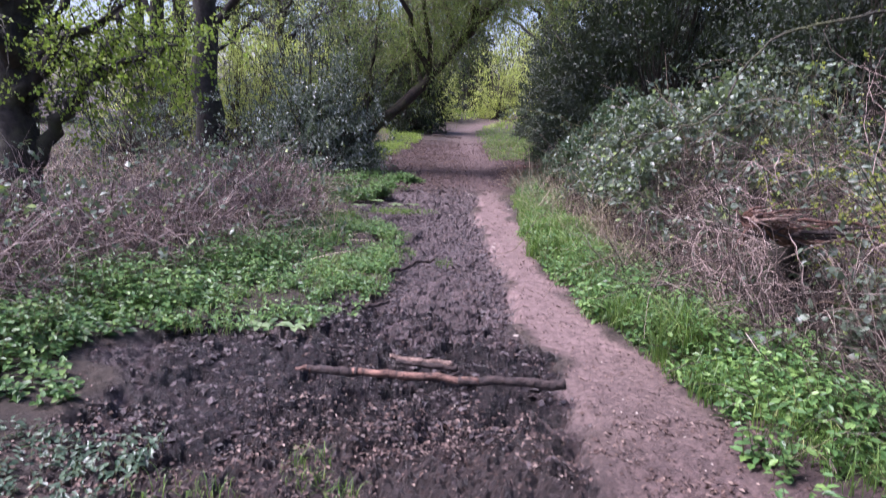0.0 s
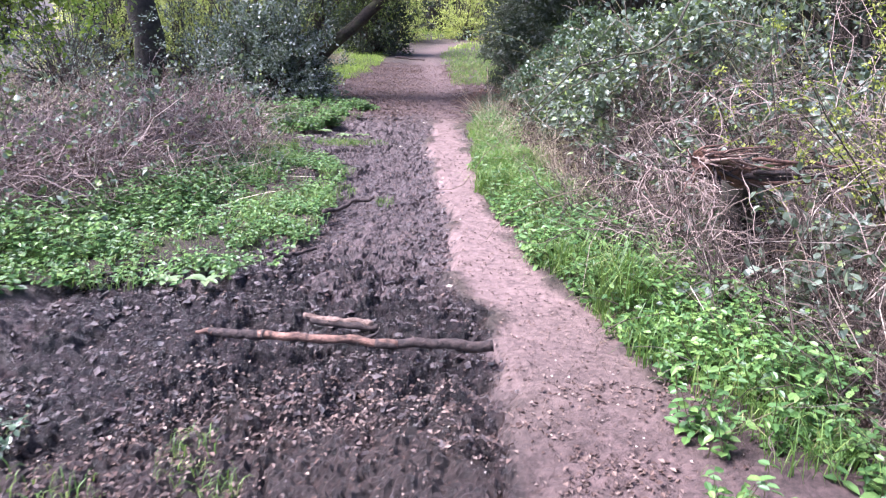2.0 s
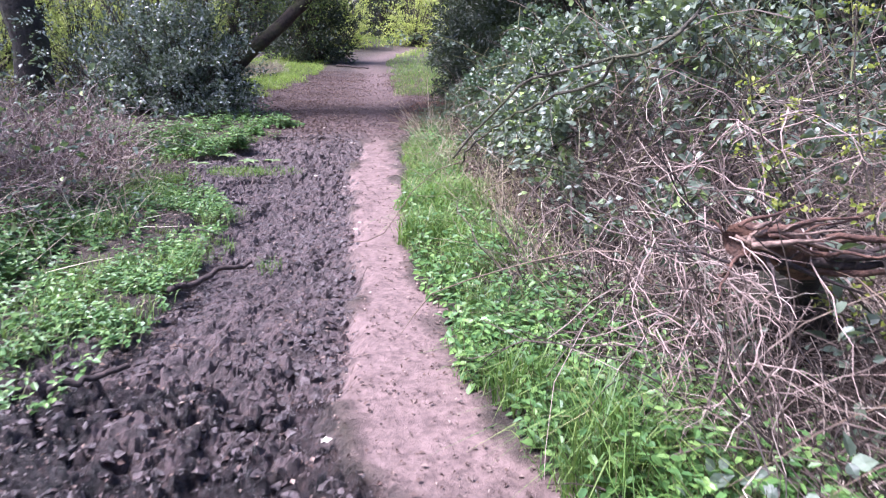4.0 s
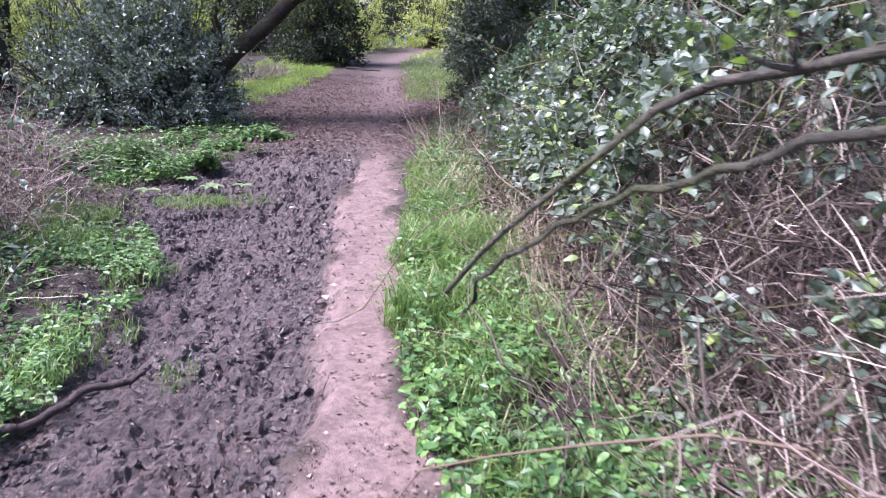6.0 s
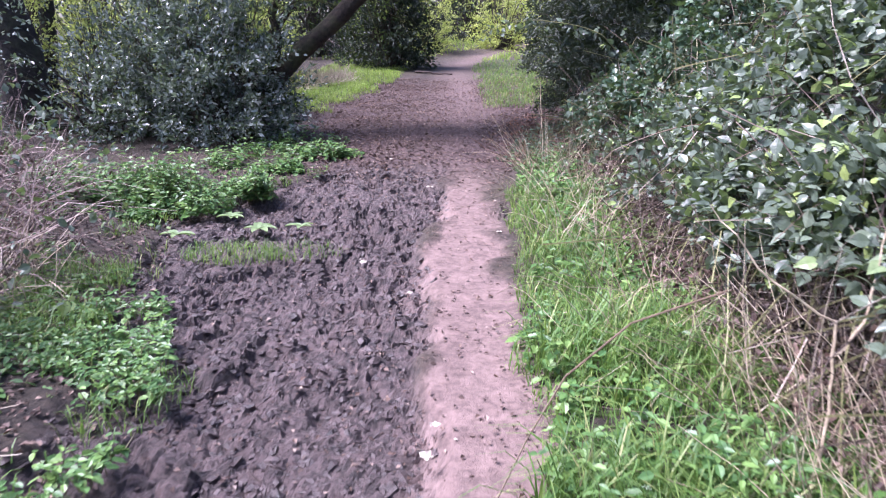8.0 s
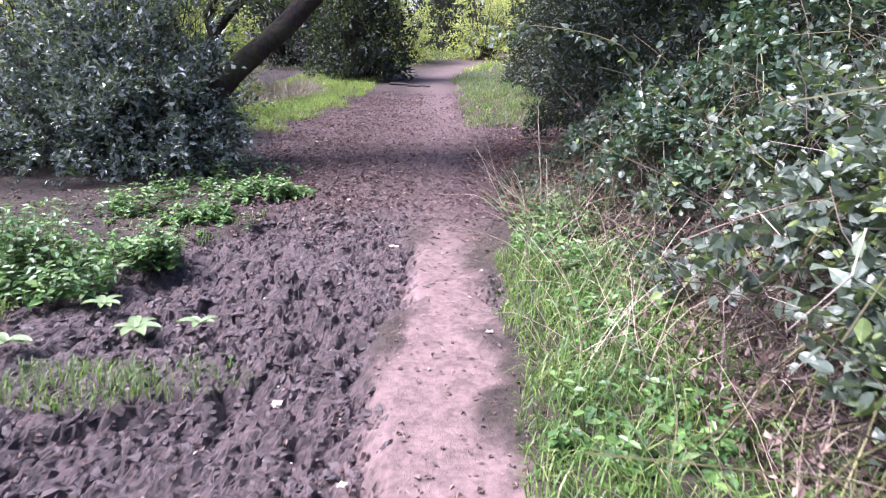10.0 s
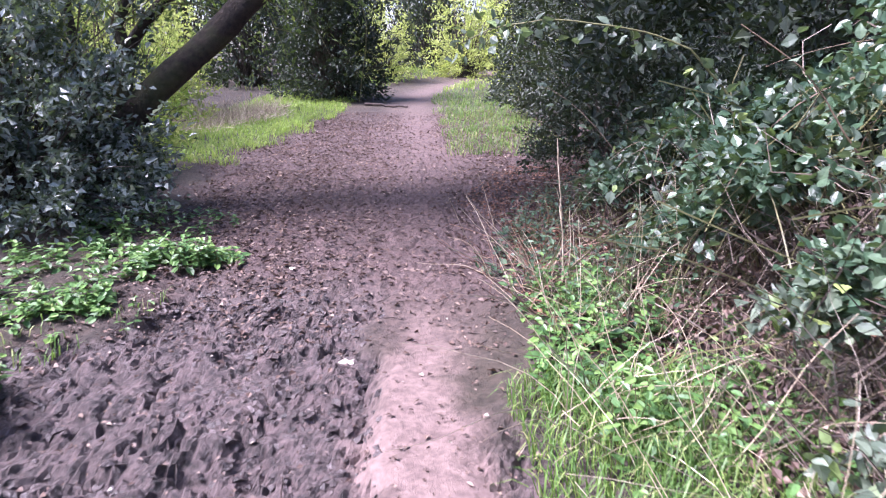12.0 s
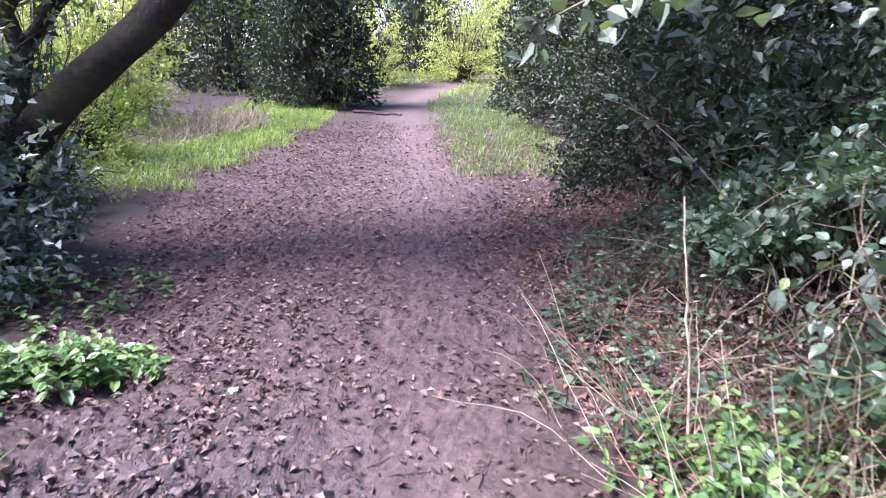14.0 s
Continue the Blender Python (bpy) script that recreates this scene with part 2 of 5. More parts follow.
def leaf_geometry(c, d, n, length, width, fold=0.18, broad=0.4):
    """Rounded leaves, folded along the midrib: base at c, tip along d, facing n."""
    d = unit(d)
    s = unit(np.cross(d, n))
    n = np.cross(s, d)
    L, W = np.asarray(length)[:, None], np.asarray(width)[:, None]
    rows = [c]
    for side in (1, -1):
        for along, out in ((0.22 * broad / 0.4, 0.42), (0.66, 0.40)):
            rows.append(c + d * L * along + s * W * out * side + n * (W * fold * out * 2 - L * 0.10 * along ** 2))
    rows.append(c + d * L - n * L * 0.12)
    v = np.stack(rows, 1).reshape(-1, 3)
    i = np.arange(len(c))[:, None] * 6
    f = np.concatenate([i + np.array([q]) for q in ([0, 1, 2, 5], [0, 5, 4, 3])], 1).reshape(-1, 4)
    return v, f


def round_leaf_geometry(c, d, n, length, width, fold=0.2):
    """Broad pointed leaves with a rounded outline, folded along the midrib and drooping at the tip."""
    d = unit(d)
    s = unit(np.cross(d, n))
    n = np.cross(s, d)
    L, W = np.asarray(length)[:, None], np.asarray(width)[:, None]
    rows = [c, c + d * L * 0.5 - n * L * 0.02, c + d * L - n * L * 0.16]
    for side in (1, -1):
        for along, out in ((0.16, 0.34), (0.46, 0.5), (0.8, 0.21)):
            rows.append(c + d * L * along + s * W * out * side + n * (W * fold * out - L * 0.12 * along ** 2))
    v = np.stack(rows, 1).reshape(-1, 3)
    i = np.arange(len(c))[:, None] * 9
    f = np.concatenate([i + np.array([q]) for q in ([0, 3, 4, 1], [1, 4, 5, 2], [0, 1, 7, 6], [1, 2, 8, 7])], 1).reshape(-1, 4)
    return v, f


def small_leaf_geometry(c, d, n, length, width, fold=0.3):
    d = unit(d)
    s = unit(np.cross(d, n))
    n = np.cross(s, d)
    L, W = np.asarray(length)[:, None], np.asarray(width)[:, None]
    mid = c + d * L * 0.45
    v = np.stack([c, mid + s * W / 2 + n * W * fold, c + d * L, mid - s * W / 2 + n * W * fold], 1).reshape(-1, 3)
    i = np.arange(len(c))[:, None] * 4
    f = np.concatenate([i + np.array([[0, 1, 2]]), i + np.array([[0, 2, 3]])], 1).reshape(-1, 3)
    return v, f


def tube_geometry(paths, radii, sides):
    """Many tapering tubes at once: paths (n,k,3), radii (n,k)."""
    paths = np.asarray(paths, float)
    n, k, _ = paths.shape
    t = unit(np.gradient(paths, axis=1))
    ref = np.where(np.abs(t[..., 2:3]) > 0.9, np.array([1.0, 0, 0]), np.array([0, 0, 1.0]))
    a = unit(np.cross(t, ref))
    b = np.cross(t, a)
    ang = np.arange(sides) * 2 * np.pi / sides
    ring = a[:, :, None] * np.cos(ang)[None, None, :, None] + b[:, :, None] * np.sin(ang)[None, None, :, None]
    v = (paths[:, :, None] + ring * np.asarray(radii)[:, :, None, None]).reshape(-1, 3)
    i0 = (np.arange(n)[:, None, None] * k + np.arange(k - 1)[None, :, None]) * sides
    j = np.arange(sides)[None, None, :]
    j2 = (j + 1) % sides
    f = np.stack([i0 + j, i0 + j2, i0 + sides + j2, i0 + sides + j], -1).reshape(-1, 4)
    return v, f


def blade_geometry(c, lean, height, width, curl):
    """Grass blades: bent strips that taper to a tip. lean (n,2) is the way that the blade falls."""
    n = len(c)
    h, w = np.asarray(height)[:, None], np.asarray(width)[:, None]
    out = np.concatenate([unit(lean), np.zeros((n, 1))], 1)
    side = np.stack([-out[:, 1], out[:, 0], np.zeros(n)], 1)
    up = np.array([[0, 0, 1.0]])
    cu = np.asarray(curl)[:, None]
    p1 = c + up * h * 0.5 + out * h * 0.18 * cu
    p2 = c + up * h * (0.85 - 0.15 * cu) + out * h * 0.5 * cu
    p3 = c + up * h * (1.0 - 0.45 * cu) + out * h * 0.95 * cu
    v = np.stack([c - side * w / 2, c + side * w / 2, p1 - side * w * 0.45, p1 + side * w * 0.45, p2 - side * w * 0.3, p2 + side * w * 0.3, p3], 1).reshape(-1, 3)
    i = np.arange(n)[:, None] * 7
    f = np.concatenate([i + np.array([q]) for q in ([0, 1, 3], [0, 3, 2], [2, 3, 5], [2, 5, 4], [4, 5, 6])], 1).reshape(-1, 3)
    return v, f


def thing(name, label, category, at=(0, 0, 0), group="", kind=""):
    ob = new(name)
    ob.location = at
    ob.empty_display_size = 0.1
    return tagged(ob, label, category, group, kind)


def part(name, geometry, mat, parent, label="", smooth=False, kind=""):
    """One mesh under a thing; the geometry is in the thing's own space."""
    ob = new(name, mesh_from(name, geometry[0], geometry[1], mat, smooth))
    ob.parent = parent
    return tagged(ob, label, kind=kind)


def stuff(name, geometry, mat, label, category, smooth=False):
    return tagged(new(name, mesh_from(name, geometry[0], geometry[1], mat, smooth)), label, category, kind="stuff")


def lattice(ix, iy, seed):
    h = (ix.astype(np.int64) * 374761393 + iy.astype(np.int64) * 668265263 + seed * 974634777) & 0x7FFFFFFF
    h = ((h ^ (h >> 13)) * 1274126177) & 0x7FFFFFFF
    return ((h ^ (h >> 16)) & 0xFFFF) / 65535.0


def vnoise(x, y, size, seed=0):
    """Smooth value noise from 0 to 1 with features of that size in metres."""
    x, y = np.asarray(x, float) / size + 1000, np.asarray(y, float) / size + 1000
    ix, iy = np.floor(x), np.floor(y)
    fx, fy = x - ix, y - iy
    fx, fy = fx * fx * (3 - 2 * fx), fy * fy * (3 - 2 * fy)
    a, b = lattice(ix, iy, seed), lattice(ix + 1, iy, seed)
    c, d = lattice(ix, iy + 1, seed), lattice(ix + 1, iy + 1, seed)
    return (a * (1 - fx) + b * fx) * (1 - fy) + (c * (1 - fx) + d * fx) * fy


def cells(x, y, size, seed):
    """Cellular pattern: height of a lump that falls to a crack at its rim, uneven from lump to lump."""
    x, y = np.asarray(x, float) / size + 1000, np.asarray(y, float) / size + 1000
    ix, iy = np.floor(x), np.floor(y)
    f1, f2, who = np.full(x.shape, 9.0), np.full(x.shape, 9.0), np.zeros(x.shape)
    for i in (-1, 0, 1):
        for j in (-1, 0, 1):
            cx, cy = ix + i, iy + j
            d = np.hypot(cx + lattice(cx, cy, seed) - x, cy + lattice(cx, cy, seed + 1) - y)
            f2 = np.minimum(f2, np.maximum(f1, d))
            who = np.where(d < f1, lattice(cx, cy, seed + 2), who)
            f1 = np.minimum(f1, d)
    return (1 - (1 - np.clip((f2 - f1) * 2.4, 0, 1)) ** 2) * (0.15 + 0.85 * who)


def smooth01(x, a, b):
    t = np.clip((x - a) / (b - a), 0, 1)
    return t * t * (3 - 2 * t)


# ---- plan: edges along the walk, x as a function of y ----
def path_right(y):
    return np.interp(y, [-5, 2.4, 2.9, 3.6, 4.3, 4.85, 5.7, 6.8, 7.6, 9, 10.3, 11.5, 12.6, 14.4, 17, 21, 27, 31, 35, 42], [1.5, 1.36, 1.4, 1.56, 1.5, 1.36, 1.06, 0.88, 0.77, 0.67, 0.54, 0.52, 0.42, 0.32, 0.32, 0.18, -0.3, -0.4, 0.3, 3.0])


def trod_left(y):
    return np.interp(y, [-5, 2.5, 4.0, 4.5, 5.3, 6.1, 7.3, 9.5, 11, 12, 13, 14.4, 17, 21, 27, 31, 35, 42], [0.3, 0.75, 0.8, 0.74, 0.5, 0.4, 0.35, 0.14, 0.02, 0.05, -0.04, -0.25, -0.6, -0.8, -1.3, -1.5, -0.9, 1.6])


def mud_left(y):
    return np.interp(y, [-5, 2.4, 3.1, 4.5, 5.1, 5.7, 6.2, 6.6, 7.5, 8.6, 10, 11.2, 12.3, 13, 14, 15.5, 17, 19, 22, 27, 31, 35, 42], [-1.5, -1.5, -1.6, -2.2, -1.9, -1.2, -0.9, -0.78, -0.95, -1.2, -1.75, -2.2, -2.0, -1.45, -1.25, -1.9, -2.2, -2.5, -2.2, -2.3, -2.4, -1.9, 0.6])


def bank_right(y):
    return np.interp(y, [-5, 2.5, 4, 5, 6, 7, 8, 10, 12, 13, 15, 18, 22, 27, 32, 42], [2.6, 2.4, 2.15, 1.85, 1.8, 1.7, 1.62, 1.4, 1.4, 1.35, 1.3, 1.9, 1.6, 1.5, 1.8, 5.0])


def creep_edge(y):
    return np.interp(y, [12.8, 13.3, 14, 15, 15.8, 16.6, 17.2], [0.75, 0.55, 0.45, 0.62, 0.75, 1.1, 1.4])


def bank_left(y):
    return np.interp(y, [-5, 4, 5.5, 6.5, 8, 9, 10, 11, 13, 18, 30], [-3.3, -3.2, -3.1, -2.5, -2.15, -2.0, -2.2, -2.9, -3.6, -4.5, -6])


def ground_z(x, y):
    x, y = np.asarray(x, float), np.asarray(y, float)
    z = 0.0011 * np.clip(y - 16, 0, 26) ** 2
    z = z + 0.45 * smooth01(x - bank_right(y), 0.1, 2.6) * (1 - smooth01(y, 20, 30)) + 0.12 * smooth01(bank_left(y) - x, 0, 2.5)
    z = z + 0.05 * smooth01(x - path_right(y), 0.0, 0.4) + 0.04 * smooth01(mud_left(y) - x, 0.0, 0.4)
    return z + 0.03 * (vnoise(x, y, 0.9, 3) - 0.5)


def mud_weight(x, y):
    wob = 0.35 * (vnoise(x, y, 0.45, 11) - 0.5) + 0.15 * (vnoise(x, y, 0.12, 12) - 0.5)
    w = smooth01(x - mud_left(y) + wob, -0.05, 0.15) * (1 - smooth01(x - trod_left(y) + wob * 0.6, -0.06, 0.08))
    bulge = np.exp(-(((x - 0.7) / 0.2) ** 2 + ((y - 11.85) / 0.35) ** 2) * 1.2) * 1.3
    return np.clip(np.maximum(w, bulge), 0, 1) * (1 - smooth01(y, 13.0, 14.5)) * (0.45 + 0.55 * smooth01(y + wob * 2, 3.0, 3.7))


def path_weight(x, y):
    wob = 0.22 * (vnoise(x, y, 0.4, 21) - 0.5) + 0.10 * (vnoise(x, y, 0.1, 22) - 0.5)
    soft = 0.06 + 0.35 * smooth01(y, 12, 15)
    w = smooth01(x - trod_left(y) + wob, -soft, soft * 2) * (1 - smooth01(x - path_right(y) - 0.02 + wob, -soft * 1.6, soft * 1.5))
    w = w * (1 - 0.6 * (1 - smooth01(y + 2 * wob, 3.0, 5.4)))
    return w * (1 - 0.58 * smooth01(y, 12.5, 14.5) * (1 - 0.35 * smooth01(y, 20, 25)))


def litter_weight(x, y):
    wob = 0.5 * (vnoise(x, y, 0.6, 31) - 0.5)
    near_end = (1 - smooth01(y + 2 * wob, 3.0, 3.9)) * 0.85
    return np.maximum(near_end, smooth01(y + wob, 12.6, 14.2)) * (1 - smooth01(y, 23, 28)) * smooth01(x - mud_left(y) + wob, -0.5, 0.1) * (1 - smooth01(x - bank_right(y) + wob, 0.3, 1.2))


def wet_weight(x, y):
    """Waterlogged mud round the log, with a ragged outline."""
    w = 1.25 - np.hypot((x + 0.6) / 1.75, np.where(y > 4.2, (y - 4.2) / 1.3, (4.2 - y) / 3.1)) + 0.9 * (vnoise(x, y, 0.4, 36) - 0.5) + 0.4 * (vnoise(x, y, 0.12, 37) - 0.5)
    return smooth01(w, 0.1, 0.5)


def spaced(parts):
    return np.unique(np.concatenate(parts).round(4))


# ---- the ground: one sheet, fine along the path and coarse towards the horizon ----
gx = spaced([np.array([-400, -200, -100, -60, -40, -28]), np.arange(-20, -6, 1.0), np.arange(-6, -2.2, 0.2), np.arange(-2.2, -1.4, 0.022), np.arange(-1.4, 0.75, 0.014), np.arange(0.75, 1.8, 0.022), np.arange(1.8, 6, 0.2), np.arange(6, 20, 1.0), np.array([28, 40, 60, 100, 200, 400])])
gy = spaced([np.array([-400, -200, -100, -60, -40, -28, -20, -14]), np.arange(-10, 1.8, 0.4), np.arange(1.8, 3.0, 0.022), np.arange(3.0, 7.5, 0.014), np.arange(7.5, 13.6, 0.027), np.arange(13.6, 18, 0.05), np.arange(18, 26, 0.15), np.arange(26, 50, 0.5), np.array([55, 65, 80, 110, 160, 250, 400])])
GX, GY = np.meshgrid(gx, gy)
PW, MW, LW = path_weight(GX, GY), mud_weight(GX, GY), litter_weight(GX, GY)
near = smooth01(GY, 1.5, 2.2) * (1 - smooth01(GY, 17, 24)) * smooth01(GX, -2.4, -2.0) * (1 - smooth01(GX, 1.6, 1.8))
WET = wet_weight(GX, GY)
GZ = ground_z(GX, GY)
tx, ty = GX + 0.06 * (vnoise(GX, GY, 0.09, 48) - 0.5), GY + 0.06 * (vnoise(GX, GY, 0.09, 49) - 0.5)
clod = np.maximum(cells(tx, ty, 0.15, 410), 0.75 * cells(tx + 0.7, ty, 0.09, 430))
crumb = cells(tx + 0.4 * ty, ty - 0.4 * tx, 0.055, 500)
grit = vnoise(tx, ty, 0.035, 51)
chip = np.abs(vnoise(tx - 0.3 * ty, ty + 0.3 * tx, 0.03, 55) - 0.5) * 2
pits = vnoise(tx * 1.2, ty, 0.2, 42)
patchy = 0.35 + 0.75 * vnoise(GX, GY, 0.6, 54) + 0.3 * WET
churn = patchy * (0.098 * clod + 0.046 * crumb + 0.022 * grit + 0.022 * chip - 0.062 * smooth01(pits, 0.55, 0.75)) + 0.06 * (vnoise(GX, GY, 0.4, 44) - 0.5) - 0.11
GZ += near * (MW * (churn - 0.02) + PW * (0.012 * (vnoise(GX, GY, 0.25, 45) - 0.5) + 0.004 * (vnoise(GX, GY, 0.06, 46) - 0.5) - 0.015) + (1 - MW) * (1 - PW) * (0.03 * (vnoise(GX, GY, 0.13, 52) - 0.5) + 0.02 * (vnoise(GX, GY, 0.05, 53) - 0.5)) + LW * (0.018 * (vnoise(GX, GY, 0.1, 47) - 0.5) + 0.022 * crumb + 0.016 * chip - 0.018) + PW * (1 - smooth01(GY, 4, 6)) * (0.012 * crumb + 0.008 * chip - 0.006))


def surface_z(x, y):
    """Height of the ground sheet with its churn and pits."""
    i, j = np.clip(np.searchsorted(gx, x) - 1, 0, len(gx) - 2), np.clip(np.searchsorted(gy, y) - 1, 0, len(gy) - 2)
    u, v = (x - gx[i]) / (gx[i + 1] - gx[i]), (y - gy[j]) / (gy[j + 1] - gy[j])
    return (GZ[j, i] * (1 - u) + GZ[j, i + 1] * u) * (1 - v) + (GZ[j + 1, i] * (1 - u) + GZ[j + 1, i + 1] * u) * v


nx, ny = len(gx), len(gy)
idx = np.arange(nx * ny).reshape(ny, nx)
quads = np.stack([idx[:-1, :-1], idx[:-1, 1:], idx[1:, 1:], idx[1:, :-1]], -1).reshape(-1, 4)
ground_me = mesh_from("ground", np.stack([GX, GY, GZ], -1).reshape(-1, 3), quads, M_GROUND, True)
ground_me.polygons.foreach_set("use_smooth", ~((MW[:-1, :-1] > 0.3) & (GY[:-1, :-1] < 13.5)).ravel())
za = ground_me.color_attributes.new("zone", "FLOAT_COLOR", "POINT")
za.data.foreach_set("color", np.stack([PW, MW, LW, WET], -1).astype(np.float32).ravel())
tagged(new("ground", ground_me), "trodden pinkish soil path with churned dark mud and leaf litter", "ground", kind="structure")


# ---- plant generators ----
def wander(starts, dirs, length, k, bend, droop, r):
    """Wandering stems: (n,k,3) paths."""
    n = len(starts)
    p = np.zeros((n, k, 3))
    p[:, 0] = starts
    d = unit(np.asarray(dirs, float))
    step = np.asarray(length)[:, None] / (k - 1)
    for i in range(1, k):
        d = unit(d + r.normal(0, bend, (n, 3)) + np.array([0, 0, -droop]))
        p[:, i] = p[:, i - 1] + d * step
    return p


def random_dirs(n, r, up=0.0):
    d = r.normal(0, 1, (n, 3))
    d[:, 2] += up
    return unit(d)


def spray_leaves(c, d, count, span, size, r, aspect=0.6, up=0.8, small=False, spread=0.5):
    """Leaves set alternately along short twigs that start at c and run along d."""
    n = len(c)
    t = (np.arange(count)[None, :] + r.uniform(0, 1, (n, count))) / count
    pos = c[:, None] + d[:, None] * (t * span)[..., None] + r.normal(0, span * 0.10, (n, count, 3))
    ld = unit(d[:, None] * 0.6 + r.normal(0, spread, (n, count, 3)))
    ln_ = unit(r.normal(0, 0.6, (n, count, 3)) + np.array([0, 0, up]))
    L = size * r.uniform(0.55, 1.25, n * count)
    fn = small_leaf_geometry if small else round_leaf_geometry
    return fn(pos.reshape(-1, 3), ld.reshape(-1, 3), ln_.reshape(-1, 3), L, L * aspect)


def mound_points(n, x0, y0, rx, ry, h, r, shell=0.45, rough=0.3):
    """Points in the outer shell of a lumpy dome."""
    d = random_dirs(n, r)
    d[:, 2] = np.abs(d[:, 2])
    lump = 1 + rough * (vnoise(d[:, 0] * 3 + d[:, 2] * 2, d[:, 1] * 3, 0.8, int(x0 * 10) % 97) * 2 - 1) + rough * 0.5 * (vnoise(d[:, 0] * 3, d[:, 1] * 3 + d[:, 2] * 3, 0.3, 5) * 2 - 1)
    rad = (1 - shell * r.uniform(0, 1, n) ** 1.5) * lump
    p = np.stack([x0 + d[:, 0] * rx * rad, y0 + d[:, 1] * ry * rad, d[:, 2] * h * rad], 1)
    return p, d


def clumped(p, count, pull, r):
    """Gather points into clumps with gaps between them."""
    c = p[r.integers(0, len(p), count)]
    near_c = np.concatenate([np.argmin(((q[:, None] - c[None]) ** 2).sum(-1), 1) for q in np.array_split(p, max(1, len(p) // 800))])
    return c[near_c] + (p - c[near_c]) * pull


def joined(*geos):
    vs, fs, o = [], [], 0
    for v, f in geos:
        vs.append(v)
        fs.append(f + o)
        o += len(v)
    return np.concatenate(vs), np.concatenate(fs)


def evergreen_bush(name, label, at, rx, ry, h, leaves, size, mat, seed, category="bush", rough=0.3, twigs=110, shell=0.5, aspect=0.5, small=True, clump=14):
    """A bush of leafy sprays on many stems from one root."""
    r = np.random.default_rng(seed)
    ob = thing(name, label, category, at)
    per = 9
    p, d = mound_points(leaves // per, 0, 0, rx, ry, h, r, shell, rough)
    p = clumped(p, max(24, leaves // per // clump), 0.62, r)
    p[:, 2] = np.maximum(p[:, 2], 0.02)
    d = unit(d + r.normal(0, 0.5, d.shape))
    part("foliage", spray_leaves(p, d, per, size * 3.2, size, r, aspect, 0.7, small), mat, ob, kind="stuff")
    ends, _ = mound_points(twigs, 0, 0, rx * 0.95, ry * 0.95, h * 0.95, r, 0.3, rough)
    start = r.normal(0, 0.12, (twigs, 3)) * np.array([rx, ry, 0])
    t = np.linspace(0, 1, 7)[None, :, None]
    mid = start * 0.5 + ends * 0.5 + np.array([0, 0, h * 0.12])
    paths = start[:, None] * (1 - t) ** 2 + 2 * mid[:, None] * t * (1 - t) + ends[:, None] * t ** 2
    paths += r.normal(0, 0.02, paths.shape)
    part("stemwork", tube_geometry(paths, np.linspace(0.014, 0.003, 7)[None].repeat(twigs, 0) * (h / 2) ** 0.5, 3), M_TWIG, ob, kind="stuff")
    return ob


def limb_path(a, b, sag, k, r, jit):
    t = np.linspace(0, 1, k)[:, None]
    p = np.array(a) * (1 - t) + np.array(b) * t + np.array([0, 0, 1.0]) * sag * (4 * t * (1 - t))
    j = r.normal(0, jit, (k, 3))
    j[0] = j[-1] = 0
    return p + j


def round_limb(path, r0, r1, sides, r, knob=0.08):
    k = len(path)
    lumps = r.normal(0, knob, k + 4)
    lumps = (lumps[:-4] + lumps[1:-3] + lumps[2:-2] + lumps[3:-1] + lumps[4:]) / 5
    rad = np.linspace(r0, r1, k) * (1 + lumps)
    v, f = tube_geometry(path[None], rad[None], sides)
    v = v + r.normal(0, r0 * 0.03, v.shape)
    return v, f


def broad_tree(name, label, at, trunk_top, trunk_r, limbs, crown_r, crown_h, leaf_count, leaf_size, leaf_mat, bark, seed, limb_len=2.5, small=True, aspect=0.6, droop=0.05, twig_n=220, bare=0.0):
    """A tree: trunk, limbs that fork from it, twigs, and leaves in sprays on the twigs."""
    r = np.random.default_rng(seed)
    ob = thing(name, label, "tree", at)
    tp = limb_path((0, 0, -0.1), trunk_top, 0, 12, r, trunk_r * 0.25)
    part("trunk", round_limb(tp, trunk_r * 1.15, trunk_r * 0.55, 14, r), bark, ob, smooth=True)
    tips = []
    for i in range(limbs):
        a = tp[int(5 + 6 * (i + 0.5) / limbs)]
        ang = i * 2.4 + r.uniform(-0.4, 0.4)
        L = limb_len * r.uniform(0.7, 1.2)
        b = a + np.array([math.cos(ang) * L, math.sin(ang) * L, L * r.uniform(0.25, 0.9)])
        lp = limb_path(a, b, 0.12 * L, 9, r, 0.06)
        part("limb", round_limb(lp, trunk_r * 0.45, trunk_r * 0.1, 8, r), bark, ob, smooth=True)
        tips.append(lp[3:])
    src = np.concatenate(tips + [tp[8:]])
    s = src[r.integers(0, len(src), twig_n)]
    dirs = unit(random_dirs(twig_n, r, 0.35) + 0.5 * unit(s - np.array([tp[6]])))
    tw = wander(s, dirs, r.uniform(0.6, 1.5, twig_n) * crown_r * 0.55, 7, 0.22, droop, r)
    part("twigwork", tube_geometry(tw, np.linspace(0.013, 0.003, 7)[None].repeat(twig_n, 0) * (0.6 + trunk_r), 3), bark, ob, kind="stuff")
    if leaf_count:
        per = 8
        n = leaf_count // per
        pick = r.integers(0, twig_n, n)
        u = r.uniform(0.25, 1, n)
        k = np.minimum((u * 6).astype(int), 5)
        w = (u * 6 - k)[:, None]
        c = tw[pick, k] * (1 - w) + tw[pick, k + 1] * w
        d = unit(tw[pick, k + 1] - tw[pick, k] + r.normal(0, 0.7, (n, 3)))
        part("crown", spray_leaves(c, d, per, leaf_size * 4, leaf_size, r, aspect, 0.5, small, 0.6), leaf_mat, ob, kind="stuff")
    return ob


